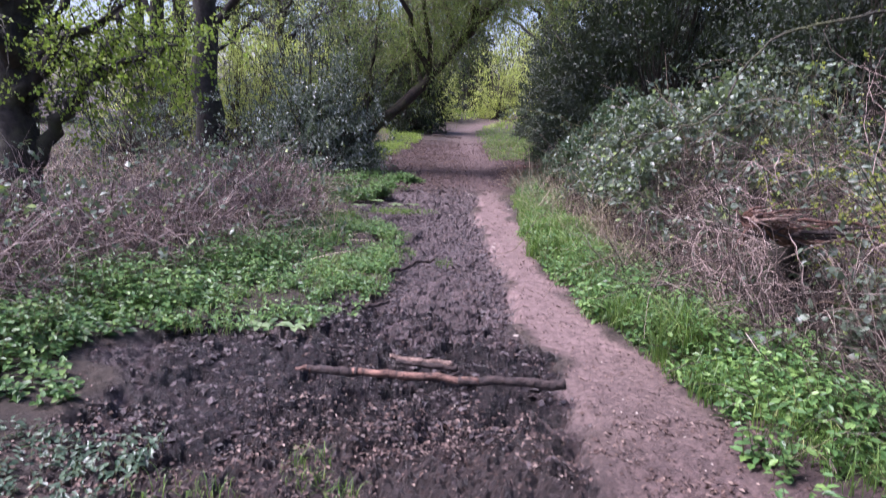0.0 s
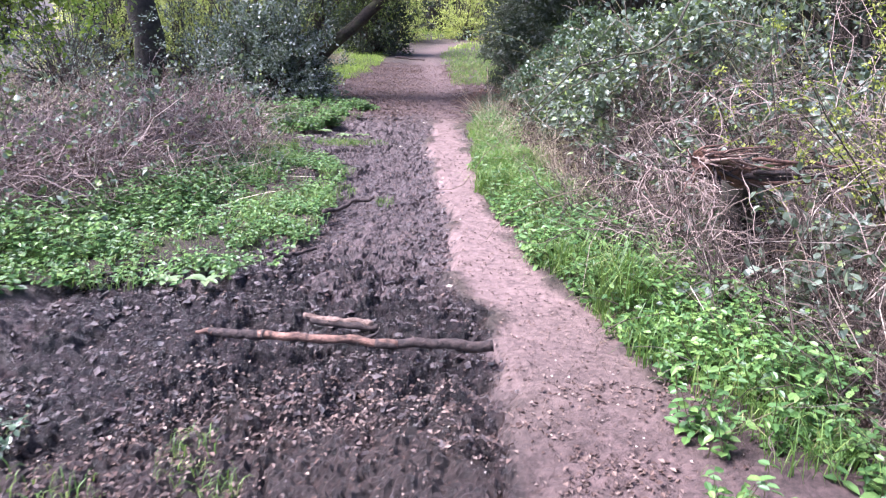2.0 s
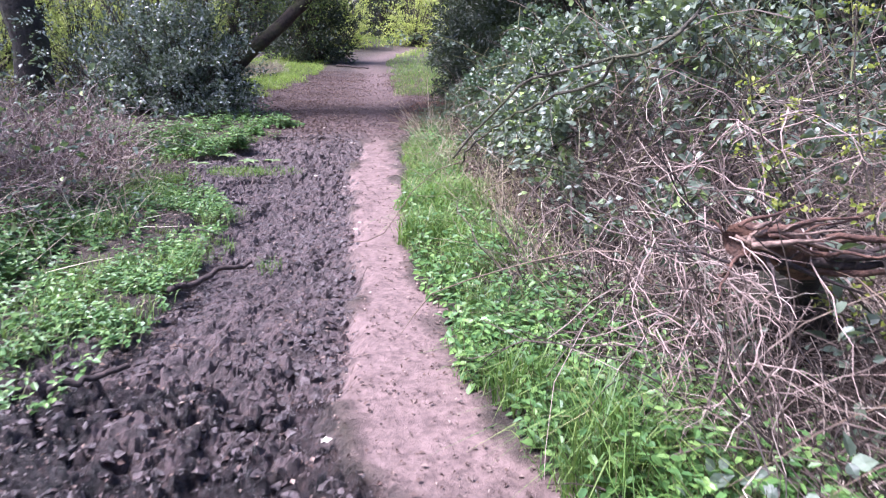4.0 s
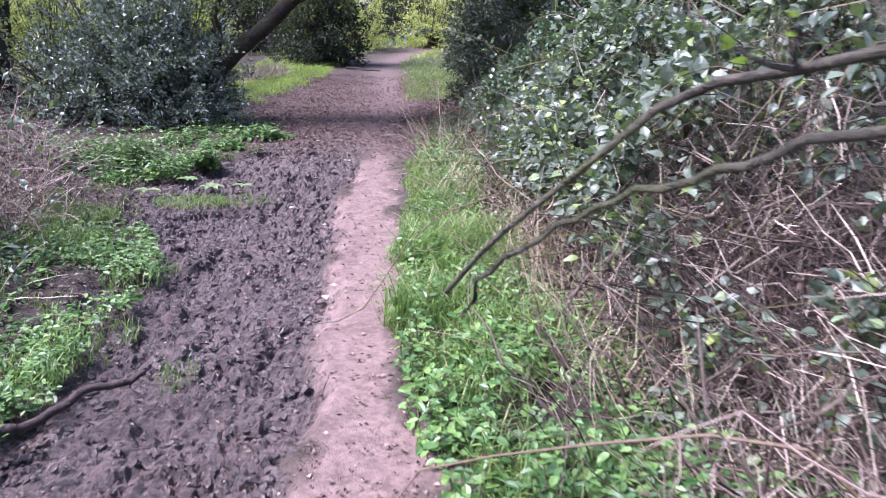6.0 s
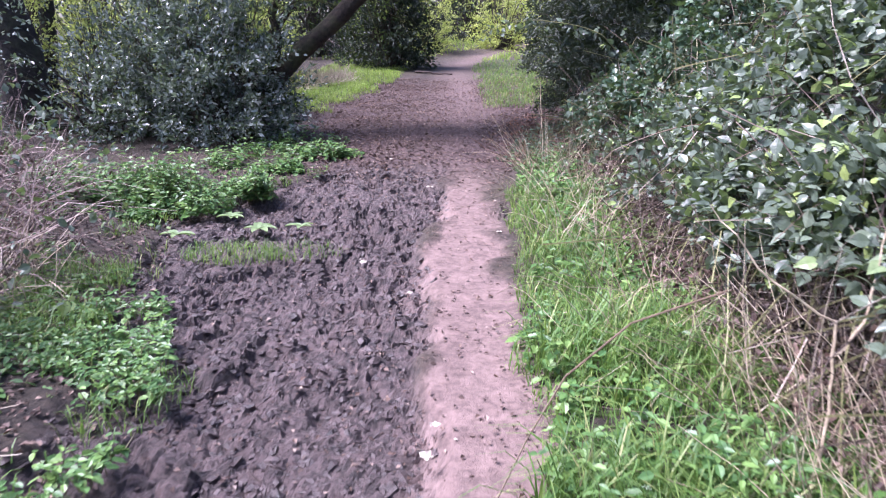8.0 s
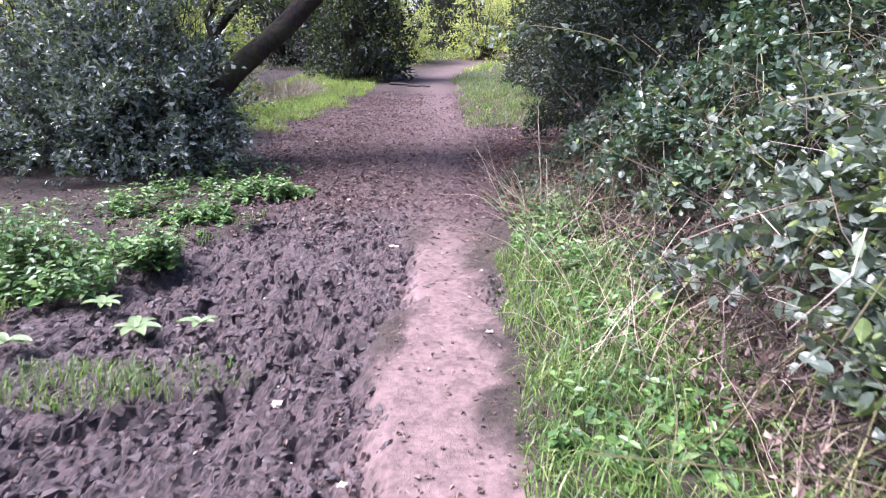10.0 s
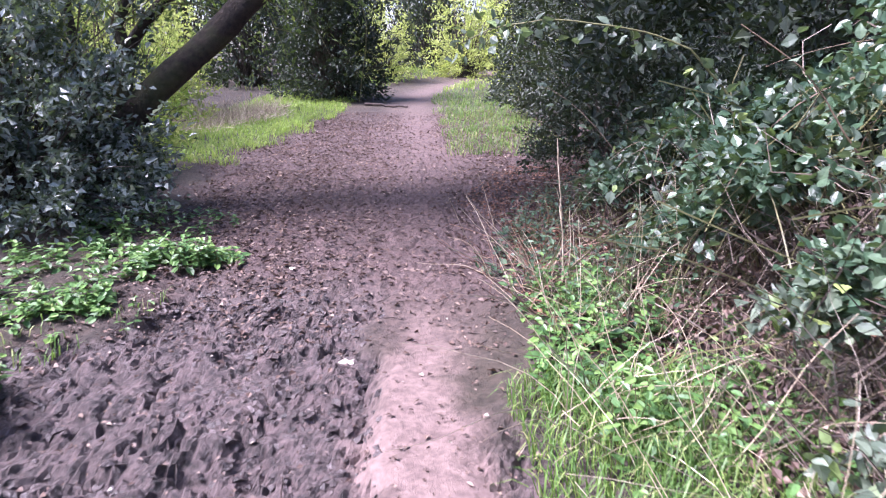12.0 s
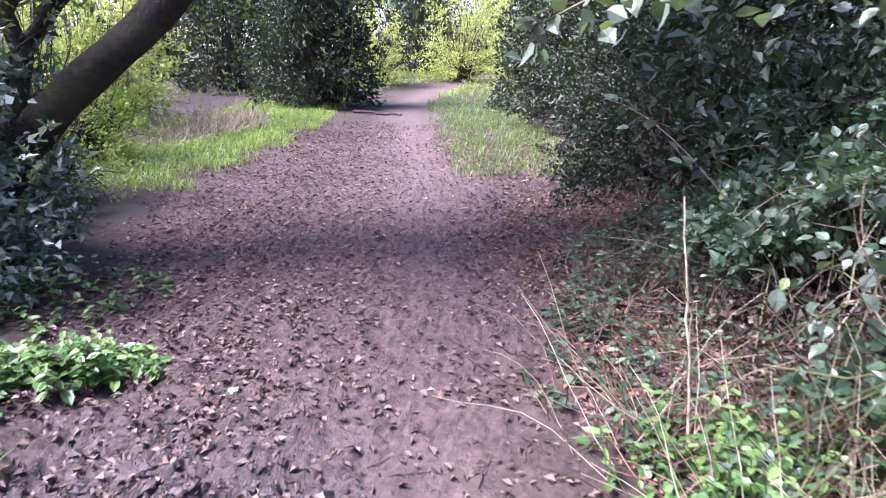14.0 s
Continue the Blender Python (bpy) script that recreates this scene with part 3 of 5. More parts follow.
def scatter(n, y0, y1, left, right, r):
    """n points on the ground between two edges that depend on y."""
    y = r.uniform(y0, y1, n)
    a, b = left(y), right(y)
    x = a + (b - a) * r.uniform(0, 1, n)
    return x, y, ground_z(x, y)


def herb_geometry(x, y, z, r, height=0.3, leaf=0.055, pairs=4, aspect=0.65):
    """Nettle-like herbs: upright stems with leaf pairs; returns leaves and stems."""
    n = len(x)
    h = np.asarray(height) * r.uniform(0.45, 1.2, n)
    lean = r.normal(0, 0.34, (n, 2))
    lv = []
    for k in range(pairs):
        t = (k + 0.55 + 0.45 * k / max(1, pairs - 1)) / pairs
        c = np.stack([x + lean[:, 0] * h * t, y + lean[:, 1] * h * t, z + h * t], 1)
        a = r.uniform(0, 2 * np.pi, n) + k * 1.57
        for sgn in (1, -1):
            d = np.stack([np.cos(a) * sgn, np.sin(a) * sgn, r.uniform(-0.45, 0.35, n)], 1)
            nn = np.stack([r.normal(0, 0.3, n), r.normal(0, 0.3, n), np.ones(n)], 1)
            L = leaf * (1.15 - 0.5 * t) * r.uniform(0.7, 1.3, n)
            lv.append(leaf_geometry(c, d, nn, L, L * aspect, 0.12, 0.4))
    k = 3
    t = np.linspace(0, 1, k)[None, :, None]
    top = np.stack([lean[:, 0] * h, lean[:, 1] * h, h], 1)
    st = np.stack([x, y, z - 0.02], 1)[:, None] + top[:, None] * t
    return joined(*lv), tube_geometry(st, np.linspace(0.003, 0.0015, k)[None].repeat(n, 0), 3)


def herb_patch(name, label, x, y, r, height, leaf, pairs=4, mat=None, category="nettles"):
    z = ground_z(x, y)
    lv, st = herb_geometry(x, y, z, r, height, leaf, pairs)
    ob = thing(name, label, category, kind="stuff")
    part("leaves", lv, mat or M_NETTLE, ob)
    part("stalks", st, M_GREENSTEM, ob)
    return ob


def grass_field(name, label, x, y, r, height, mat, width=0.006, category="grass", curl=(0.45, 1.2)):
    n = len(x)
    c = np.stack([x, y, ground_z(x, y) - 0.01], 1)
    a = r.uniform(0, 2 * np.pi, n)
    lean = np.stack([np.cos(a), np.sin(a)], 1)
    return stuff(name, blade_geometry(c, lean, height * r.uniform(0.4, 1.25, n), width * r.uniform(0.6, 1.4, n), r.uniform(*curl, n)), mat, label, category)


def blob(n, x, y, rx, ry, r):
    a, q = r.uniform(0, 2 * np.pi, n), np.sqrt(r.uniform(0, 1, n))
    return x + rx * q * np.cos(a), y + ry * q * np.sin(a)


# ---- leaf litter and loose bits on the ground ----
r = np.random.default_rng(101)


def litter(n, y0, y1, left, right, size, mat, name, label, keep=None):
    x, y, z = scatter(n, y0, y1, left, right, r)
    if keep is not None:
        k = r.uniform(0, 1, len(x)) < keep(x, y)
        x, y, z = x[k], y[k], z[k]
    n = len(x)
    a = r.uniform(0, 2 * np.pi, n)
    d = np.stack([np.cos(a), np.sin(a), r.normal(0, 0.25, n)], 1)
    nn = np.stack([r.normal(0, 0.35, n), r.normal(0, 0.35, n), np.ones(n)], 1)
    L = size * r.uniform(0.4, 1.4, n)
    c = np.stack([x, y, surface_z(x, y) + r.uniform(0.002, 0.014, n)], 1)
    stuff(name, small_leaf_geometry(c, d, nn, L, L * r.uniform(0.45, 0.8, n), 0.3), mat, label, "leaf litter")


litter(60000, 12.5, 26, lambda y: mud_left(y) - 0.4, lambda y: bank_right(y) + 0.6, 0.036, M_LITTER, "leaf_litter",
       "brown and mauve fallen leaves strewn over the path", lambda x, y: np.clip(litter_weight(x, y) * (1 - 0.8 * np.exp(-((x - 0.35 * trod_left(y) - 0.65 * path_right(y)) / 0.42) ** 2)) * (0.35 + 0.9 * vnoise(x, y, 0.3, 66)), 0.03, 1))
litter(9000, 1.8, 13.5, lambda y: mud_left(y) - 0.1, lambda y: path_right(y) + 0.25, 0.024, M_LITTER, "trodden_leaves",
       "small brown leaf scraps trodden into mud", lambda x, y: 0.25 + 0.75 * vnoise(x, y, 0.5, 61))
litter(260, 1.8, 20, lambda y: mud_left(y) - 0.1, lambda y: path_right(y) + 0.2, 0.016, M_PALE, "bleached_scraps",
       "scattered bleached leaf and chip scraps on the path")


def pale_leaf(x, y, size, turn, label="pale bleached fallen leaf lying on the path"):
    """A lobed, curled dead leaf."""
    k = 11
    a = np.linspace(0, 2 * np.pi, k, endpoint=False)
    rad = size * (0.62 + 0.38 * np.cos(a * 5) * 0.6 + 0.2 * np.cos(a))
    ring = np.stack([rad * np.cos(a + turn), rad * np.sin(a + turn), 0.12 * size * np.sin(a * 3) + 0.18 * size], 1)
    v = np.concatenate([[[0, 0, 0.03 * size]], ring])
    f = np.array([[0, 1 + i, 1 + (i + 1) % k] for i in range(k)])
    ob = new("fallen_leaf", mesh_from("fallen_leaf", v, f, M_PALE))
    ob.location = (x, y, float(ground_z(x, y)) + 0.004)
    return tagged(ob, label, "leaf", "pale leaves on the path")


for x, y, s, a in ((0.447, 5.19, 0.035, 0.3), (0.306, 8.32, 0.04, 1.2), (-0.083, 12.6, 0.05, 2.0), (1.33, 2.95, 0.045, 0.5), (0.313, 8.53, 0.03, 0.2), (-0.66, 14.05, 0.04, 1.1), (0.55, 11.2, 0.03, 2.2), (-0.3, 10.4, 0.04, 0.9), (0.05, 9.9, 0.028, 0.4)):
    pale_leaf(x, y, s, a)

litter(15000, 1.2, 4.0, lambda y: -1.9 + 0 * y, lambda y: 1.9 + 0 * y, 0.026, M_LITTER, "trodden_leaves", "brown leaf scraps strewn on bare earth", lambda x, y: smooth01(vnoise(x, y, 0.4, 63), 0.25, 0.7))
litter(600, 1.2, 4.2, lambda y: -1.6 + 0 * y, lambda y: 1.8 + 0 * y, 0.014, M_PALE, "bleached_scraps", "pale leaf and chip scraps on bare earth", lambda x, y: smooth01(vnoise(x, y, 0.4, 64), 0.3, 0.8))
litter(3000, 12.6, 15.2, lambda y: creep_edge(y) + 0.2, lambda y: bank_right(y) + 0.9, 0.03, M_RUST, "needle_litter", "rusty dead leaf litter under brambles")
litter(5500, 14.4, 18.2, lambda y: path_right(y) + 0.02 + 0.35 * np.abs(y - 16.3), lambda y: bank_right(y) + 0.5, 0.026, M_RUST, "needle_litter", "rusty orange dead leaf litter under the bank")
litter(9000, 1.3, 7.0, lambda y: -1.7 + 0.1 * y, lambda y: path_right(y) + 0.2, 0.015, M_LITTER, "leaf_crumbs", "tiny brown leaf and bark crumbs on the soil", lambda x, y: smooth01(vnoise(x, y, 0.35, 65), 0.2, 0.7) * (1 - 0.6 * smooth01(y, 4, 6)))
# loose clods of churned mud
nc = 26000
x, y, z = scatter(nc, 1.9, 13.8, lambda y: mud_left(y) - 0.1, lambda y: trod_left(y) + 0.1, r)
k = r.uniform(0, 1, nc) < mud_weight(x, y) * smooth01(vnoise(x, y, 0.3, 62), 0.15, 0.6) * (0.06 + 0.94 * smooth01(y + 0.8 * vnoise(x, y, 0.4, 67), 3.5, 4.2))
x, y, z = x[k], y[k], z[k]
nc = len(x)
octa = np.array([[1, 0, 0], [0, 1, 0], [-1, 0, 0], [0, -1, 0], [0.6, 0.6, 0.5], [-0.6, 0.6, 0.5], [-0.6, -0.6, 0.5], [0.6, -0.6, 0.5], [0, 0, 0.8]])
of = np.array([[0, 1, 4], [1, 2, 5], [2, 3, 6], [3, 0, 7], [0, 4, 7], [1, 5, 4], [2, 6, 5], [3, 7, 6], [4, 5, 8], [5, 6, 8], [6, 7, 8], [7, 4, 8]])
size = 0.005 + 0.027 * r.uniform(0, 1, nc) ** 2.8
z = surface_z(x, y)
turn = r.uniform(0, 2 * np.pi, nc)[:, None]
ov = octa[None] * r.uniform(0.35, 1.6, (nc, 9, 3)) * np.array([1.25, 0.8, 0.75])
ov = np.stack([ov[..., 0] * np.cos(turn) - ov[..., 1] * np.sin(turn), ov[..., 0] * np.sin(turn) + ov[..., 1] * np.cos(turn), ov[..., 2] - 0.3], -1)
cv = ov * size[:, None, None] + np.stack([x, y, z], 1)[:, None]
clods = stuff("mud_clods", (cv.reshape(-1, 3), (of[None] + np.arange(nc)[:, None, None] * 9).reshape(-1, 3)), M_CLOD, "loose crumbly clods of dark mud", "mud")

# twigs lying on the path
nt = 260
x, y, z = scatter(nt, 2.2, 20, lambda y: mud_left(y), lambda y: path_right(y) + 0.2, r)
k = (r.uniform(0, 1, nt) < 0.25 + 0.75 * smooth01(y, 12, 14)) & (path_weight(x, y) < 0.7)
x, y, z = x[k], y[k], z[k]
nt = len(x)
a = r.uniform(0, 2 * np.pi, nt)
tw = wander(np.stack([x, y, z + 0.012], 1), np.stack([np.cos(a), np.sin(a), np.zeros(nt)], 1), r.uniform(0.05, 0.26, nt), 6, 0.18, 0.0, r)
tw[..., 2] = surface_z(tw[..., 0], tw[..., 1]) + 0.005
stuff("twig_litter", tube_geometry(tw, np.linspace(0.003, 0.0012, 6)[None].repeat(nt, 0), 4), M_LOG, "thin broken twigs strewn over the path", "twigs")


# ---- the fallen log, its broken piece and the sticks ----
def knotted_limb(name, a, b, r0, r1, seed, mat, parent, jit=0.009, k=26, sides=12, label="", knob=0.06, hollow=0.0):
    q = np.random.default_rng(seed)
    p = limb_path(a, b, 0.0, k, q, jit)
    for _ in range(2):
        p[1:-1] = (p[:-2] + 2 * p[1:-1] + p[2:]) / 4
    v, f = round_limb(p, r0, r1, sides, q, knob)
    caps = [[list(range(sides))[::-1]], [[(k - 1) * sides + i for i in range(sides)]]]
    bm = bmesh.new()
    vs = [bm.verts.new(c) for c in v]
    for q4 in f:
        bm.faces.new([vs[i] for i in q4])
    for c, mid, inner in zip(caps, (p[0], p[-1]), (p[1], p[-2])):
        if hollow:
            for i in c[0][::2]:
                vs[i].co += Vector((mid - inner) * q.uniform(0.1, 0.9))
            well = bm.verts.new(mid + (inner - mid) / np.linalg.norm(inner - mid) * hollow)
            for a0, a1 in zip(c[0], c[0][1:] + c[0][:1]):
                bm.faces.new([vs[a0], vs[a1], well])
        else:
            bm.faces.new([vs[i] for i in c[0]])
    me = bpy.data.meshes.new(name)
    bm.to_mesh(me)
    bm.free()
    me.polygons.foreach_set("use_smooth", [True] * len(me.polygons))
    me.materials.append(mat)
    ob = new(name, me)
    ob.parent = parent
    if label:
        ob["label"] = label
    return ob


log = thing("fallen_log", "thin fallen log with orange bare wood, lying in churned mud", "log", (-0.07, 4.21, 0.02))
knotted_limb("torn_tip", (-0.80, 0.03, 0.035), (-0.70, 0.02, 0.042), 0.008, 0.02, 9, M_BAREWOOD, log, k=8, label="torn orange tip")
knotted_limb("bark_end", (-0.73, 0.025, 0.04), (-0.42, 0.0, 0.05), 0.021, 0.027, 1, M_LOG, log, label="dark bark")
knotted_limb("bare_middle", (-0.46, 0.0, 0.048), (0.28, -0.03, 0.045), 0.022, 0.021, 2, M_BAREWOOD, log, label="bark-stripped orange wood")
knotted_limb("bark_strip", (-0.22, 0.008, 0.038), (0.06, -0.006, 0.036), 0.017, 0.019, 10, M_LOG, log, k=16, label="leftover dark bark")
knotted_limb("butt_end", (0.16, -0.028, 0.045), (0.77, -0.02, 0.055), 0.023, 0.030, 3, M_LOG, log, label="dark bark")
knotted_limb("stub", (0.10, 0.0, 0.05), (0.16, 0.10, 0.05), 0.014, 0.006, 4, M_LOG, log, k=8)
piece = thing("broken_branch_piece", "short broken branch piece with pale wood beside the log", "branch", (-0.12, 4.42, 0.02))
knotted_limb("wood", (-0.22, 0.03, 0.065), (0.17, -0.02, 0.05), 0.015, 0.022, 5, M_SPLINTER, piece, 0.008, label="pale bare wood")
knotted_limb("bark", (-0.18, 0.01, 0.04), (0.2, -0.03, 0.035), 0.018, 0.024, 6, M_LOG, piece, 0.006, 14, label="dark bark underside")
stick = thing("stick", "dark crooked stick lying on muddy ground", "stick", (-0.45, 6.97, 0.055))
knotted_limb("shaft", (-0.2, -0.26, 0.012), (0.17, 0.24, 0.025), 0.019, 0.014, 7, M_LOG, stick, 0.02)
stick2 = thing("stick", "short dark stick half sunk in mud", "stick", (-0.62, 5.62, 0.035))
knotted_limb("shaft", (-0.16, -0.1, 0.01), (0.1, 0.12, 0.02), 0.017, 0.012, 17, M_LOG, stick2, 0.01)
far_branch = thing("fallen_branch", "thin dark fallen branch across the far path", "branch", (-1.35, 27.5, float(ground_z(-1.35, 27.5))))
knotted_limb("shaft", (-0.6, 0.3, 0.05), (0.5, -0.3, 0.03), 0.035, 0.02, 8, M_LOG, far_branch, 0.03)
bt = thing("bramble_runner", "long bare bramble runner arching onto the path", "bramble", (0.31, 7.9, 0.0))
bp = np.array([[0.0, 0.0, 0.015], [0.12, 0.03, 0.02], [0.24, 0.14, 0.05], [0.33, 0.33, 0.14], [0.45, 0.42, 0.32], [0.65, 0.45, 0.5], [0.95, 0.5, 0.6]])
tt = np.linspace(0, 6, 25)
bp = np.stack([np.interp(tt, np.arange(7), bp[:, i]) for i in range(3)], 1)
part("cane", tube_geometry(bp[None], np.linspace(0.0025, 0.0038, 25)[None], 6), M_CANE, bt)

low_cane = thing("bramble_runner", "long thorny green runner arching over nettles", "bramble", (1.95, 5.75, 0.0))
lc = np.array([[0.0, 0.0, 0.45], [-0.2, 0.1, 0.62], [-0.37, 0.22, 0.58], [-0.6, 0.35, 0.47], [-0.85, 0.5, 0.33], [-1.06, 0.63, 0.19], [-1.16, 0.57, 0.08], [-1.22, 0.5, 0.01]])
tt = np.linspace(0, 7, 29)
lc = np.stack([np.interp(tt, np.arange(8), lc[:, i]) for i in range(3)], 1)
part("cane", tube_geometry(lc[None], np.linspace(0.005, 0.0025, 29)[None], 6), M_CANE, low_cane)


# ---- bramble bank on one side of the path ----
def bank_height(x, y):
    top = np.interp(y, [1, 3, 5, 8, 11, 13, 15, 18], [1.5, 1.7, 1.85, 1.9, 1.75, 1.45, 1.2, 0.9])
    lump = 0.5 + 0.8 * vnoise(x, y, 0.9, 71) + 0.5 * (vnoise(x, y, 0.4, 72) - 0.5)
    steep = smooth01(y, 6.6, 8.2)
    return top * (1 - np.exp(-np.clip(x - bank_right(y) + 0.05 + 0.14 * steep, 0, 9) / (0.8 - 0.25 * steep))) * lump


def bramble_section(i, y0, y1, leafy, dead, label):
    q = np.random.default_rng(200 + i)
    yc = (y0 + y1) / 2
    xc = float(bank_right(yc)) + 1.2
    ob = thing("bramble_bush", label, "bramble", (xc, yc, float(ground_z(xc, yc))), "brambles along the path")
    org = np.array(ob.location)
    # dead canes, arching and tangled
    y = q.uniform(y0 - 0.3, y1 + 0.3, dead)
    x = np.clip(bank_right(y) + 0.08 + q.exponential(0.75, dead), None, bank_right(y) + 4)
    z = ground_z(x, y) + np.maximum(bank_height(x, y) - ground_z(x, y), 0.1) * q.uniform(0.0, 0.85, dead)
    gone = ((x - 2.0) / 0.35) ** 2 + ((y - 4.85) / 0.5) ** 2 + ((z - 0.65) / 0.3) ** 2 < 1
    x, y, z = x[~gone], y[~gone], z[~gone]
    dead = len(x)
    p = wander(np.stack([x, y, z], 1), random_dirs(dead, q, 0.35), q.uniform(0.25, 0.9, dead), 5, 0.5, 0.11, q)
    p[..., 2] = np.maximum(p[..., 2], ground_z(p[..., 0], p[..., 1]) + 0.01)
    lim = path_right(p[..., 1]) + 0.25
    p[..., 0] = np.maximum(p[..., 0], lim)
    part("dead_cane_tangle", tube_geometry(p - org, np.linspace(0.0036, 0.0012, 5)[None].repeat(dead, 0) * (0.35 + 1.1 * q.uniform(0, 1, (dead, 1)) ** 2), 3), M_DEAD, ob, "tangled bare tan canes", kind="stuff")
    # leafy sprays over the mound
    n = leafy // 5
    y = q.uniform(y0 - 0.2, y1 + 0.2, n)
    x = bank_right(y) + 0.05 - 0.06 * smooth01(y, 6.8, 8.4) + q.exponential(0.9, n)
    x = np.minimum(x, bank_right(y) + q.uniform(0.5, 4.2, n))
    hh = bank_height(x, y)
    hh = np.where(((x - 1.95) / 0.4) ** 2 + ((y - 4.8) / 0.55) ** 2 < 1, hh * 0.5, hh)
    z = np.maximum(hh * (1.05 - 0.5 * q.uniform(0, 1, n) ** 2), ground_z(x, y) + 0.08)
    keep = vnoise(x + 0.7 * z, y + 0.5 * z, 0.28, 73) + q.uniform(-0.12, 0.12, n) > 0.42
    keep &= (z > 0.3 + 0.55 * vnoise(x, y, 0.5, 106) + 0.1 * smooth01(y, 11, 12)) | (x > bank_right(y) + 0.7) | (y < 6.8) | (q.uniform(0, 1, n) < 0.12)
    x, y, z = x[keep], y[keep], z[keep]
    n = len(x)
    x, y, z = clumped(np.stack([x, y, z], 1), max(12, n // 22), 0.66, q).T
    d = unit(np.stack([-0.5 + q.normal(0, 0.6, n), q.normal(-0.2, 0.6, n), q.normal(0.15, 0.35, n)], 1))
    # dead leaves lodged under the canes
    m = 1500
    ly = q.uniform(y0, y1, m)
    lx = bank_right(ly) - 0.1 + q.exponential(0.8, m)
    lp = np.stack([lx, ly, ground_z(lx, ly) + np.maximum(bank_height(lx, ly) * 0.55 - ground_z(lx, ly), 0.04) * q.uniform(0, 1, m)], 1)
    part("dead_leaves", spray_leaves(lp - org, random_dirs(m, q), 2, 0.08, 0.042, q, 0.6, 0.4, True, 0.8), M_LITTER, ob, "brown dead leaves", kind="stuff")
    # long canes arching out of the mound, set with leaves
    ca = max(10, n // 70)
    cy = q.uniform(y0, y1, ca)
    cx = bank_right(cy) + q.uniform(0.3, 2.4, ca)
    cz = np.maximum(bank_height(cx, cy) * 0.8, 0.1)
    arc = wander(np.stack([cx, cy, cz], 1), np.stack([q.normal(-0.6, 0.6, ca), q.normal(-0.1, 0.7, ca), q.uniform(0.5, 1.4, ca)], 1), q.uniform(0.5, 1.2, ca), 9, 0.09, 0.2, q)
    arc[..., 0] = np.maximum(arc[..., 0], path_right(arc[..., 1]) + 0.3)
    arc[..., 2] = np.maximum(arc[..., 2], ground_z(arc[..., 0], arc[..., 1]) + 0.02)
    for cane_path in arc:
        cane_ob = part("arching_cane", tube_geometry(cane_path[None] - org, np.linspace(0.0045, 0.0018, 9)[None], 4), M_CANE, ob)
        ai = q.integers(2, 8, 5)
        way = unit(cane_path[ai + 1] - cane_path[ai] + q.normal(0, 0.5, (5, 3)))
        part("leaf_spray", spray_leaves(cane_path[ai] - org, way, 4, 0.12, 0.062, q, 0.76, 0.9, False, 0.8), M_BRAMBLE, cane_ob, kind="stuff")
    # beyond 11.5 the darker leaf colour stands in for shade under the evergreens
    part("leaves", spray_leaves(np.stack([x, y, z], 1) - org, d, 5, 0.16, 0.058 if y0 < 7 else 0.062, q, 0.66, 0.9, False, 0.7), M_BRAMBLE if y0 < 11.5 else M_IVY_SHADEBRAMBLE, ob, "grey-green bramble leaves", kind="stuff")
    m = n // 4
    p = wander(np.stack([x, y, z], 1)[:m] - org, -d[:m] - np.array([0, 0, 0.6]), q.uniform(0.4, 0.9, m), 4, 0.15, 0.1, q)
    part("live_cane_tangle", tube_geometry(p, np.linspace(0.002, 0.0035, 4)[None].repeat(m, 0), 3), M_GREENSTEM, ob, kind="stuff")
    return ob


for i, (y0, y1, lv, dd, lab) in enumerate((
        (1.2, 3.4, 3600, 1700, "bramble bush of dead canes with few leaves"), (3.4, 4.6, 1500, 2500, "tangle of dead bramble canes round a root stump"),
        (4.6, 5.8, 1200, 2600, "tangle of dead bramble canes round a root stump"), (5.8, 7.2, 3200, 2700, "half-dead bramble bush with tan canes"),
        (7.2, 8.6, 11500, 2000, "leafy bramble bush with grey-green leaves"), (8.6, 10.2, 17000, 1500, "dense bramble bush with grey-green leaves"),
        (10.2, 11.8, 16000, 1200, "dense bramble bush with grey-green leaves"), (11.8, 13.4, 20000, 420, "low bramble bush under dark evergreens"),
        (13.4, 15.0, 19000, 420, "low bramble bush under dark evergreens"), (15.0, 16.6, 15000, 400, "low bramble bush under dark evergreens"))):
    bramble_section(i, y0, y1, lv, dd, lab)

# ---- the torn root stump in the bank ----
stump = thing("root_stump", "torn reddish-brown root stump sticking out of brambles", "stump", (1.9, 4.95, float(ground_z(1.9, 4.95))))
q = np.random.default_rng(31)
sz = float(ground_z(1.9, 4.95))
knotted_limb("trunk_stub", (0.3, 0.16, 0.86 - sz), (-0.04, -0.05, 0.96 - sz), 0.085, 0.055, 32, M_ROOT, stump, 0.02, 14, 14, "dark bark round a hollow end", 0.16, 0.12)
# added dark mass that gives the hollow behind the stub its black shade
knotted_limb("hollow_shade_mass", (0.6, 0.6, 0.2 - sz), (0.32, 0.3, 0.86 - sz), 0.2, 0.08, 30, M_BARK, stump, 0.04, 14, 14, knob=0.16)
for i in range(16):
    s0 = np.array([-0.05 + q.uniform(-0.02, 0.08), -0.09 + q.uniform(-0.03, 0.03), 0.99 - sz + q.uniform(-0.05, 0.035)])
    e = s0 + np.array([q.uniform(0.15, 0.42), q.uniform(-0.06, 0.12), q.uniform(-0.09, 0.08)])
    knotted_limb("splinter", s0, e, q.uniform(0.006, 0.013), 0.002, 80 + i, M_SPLINTER if i % 4 else M_ROOT, stump, 0.012, 10, 6, "torn pale orange wood", 0.2)
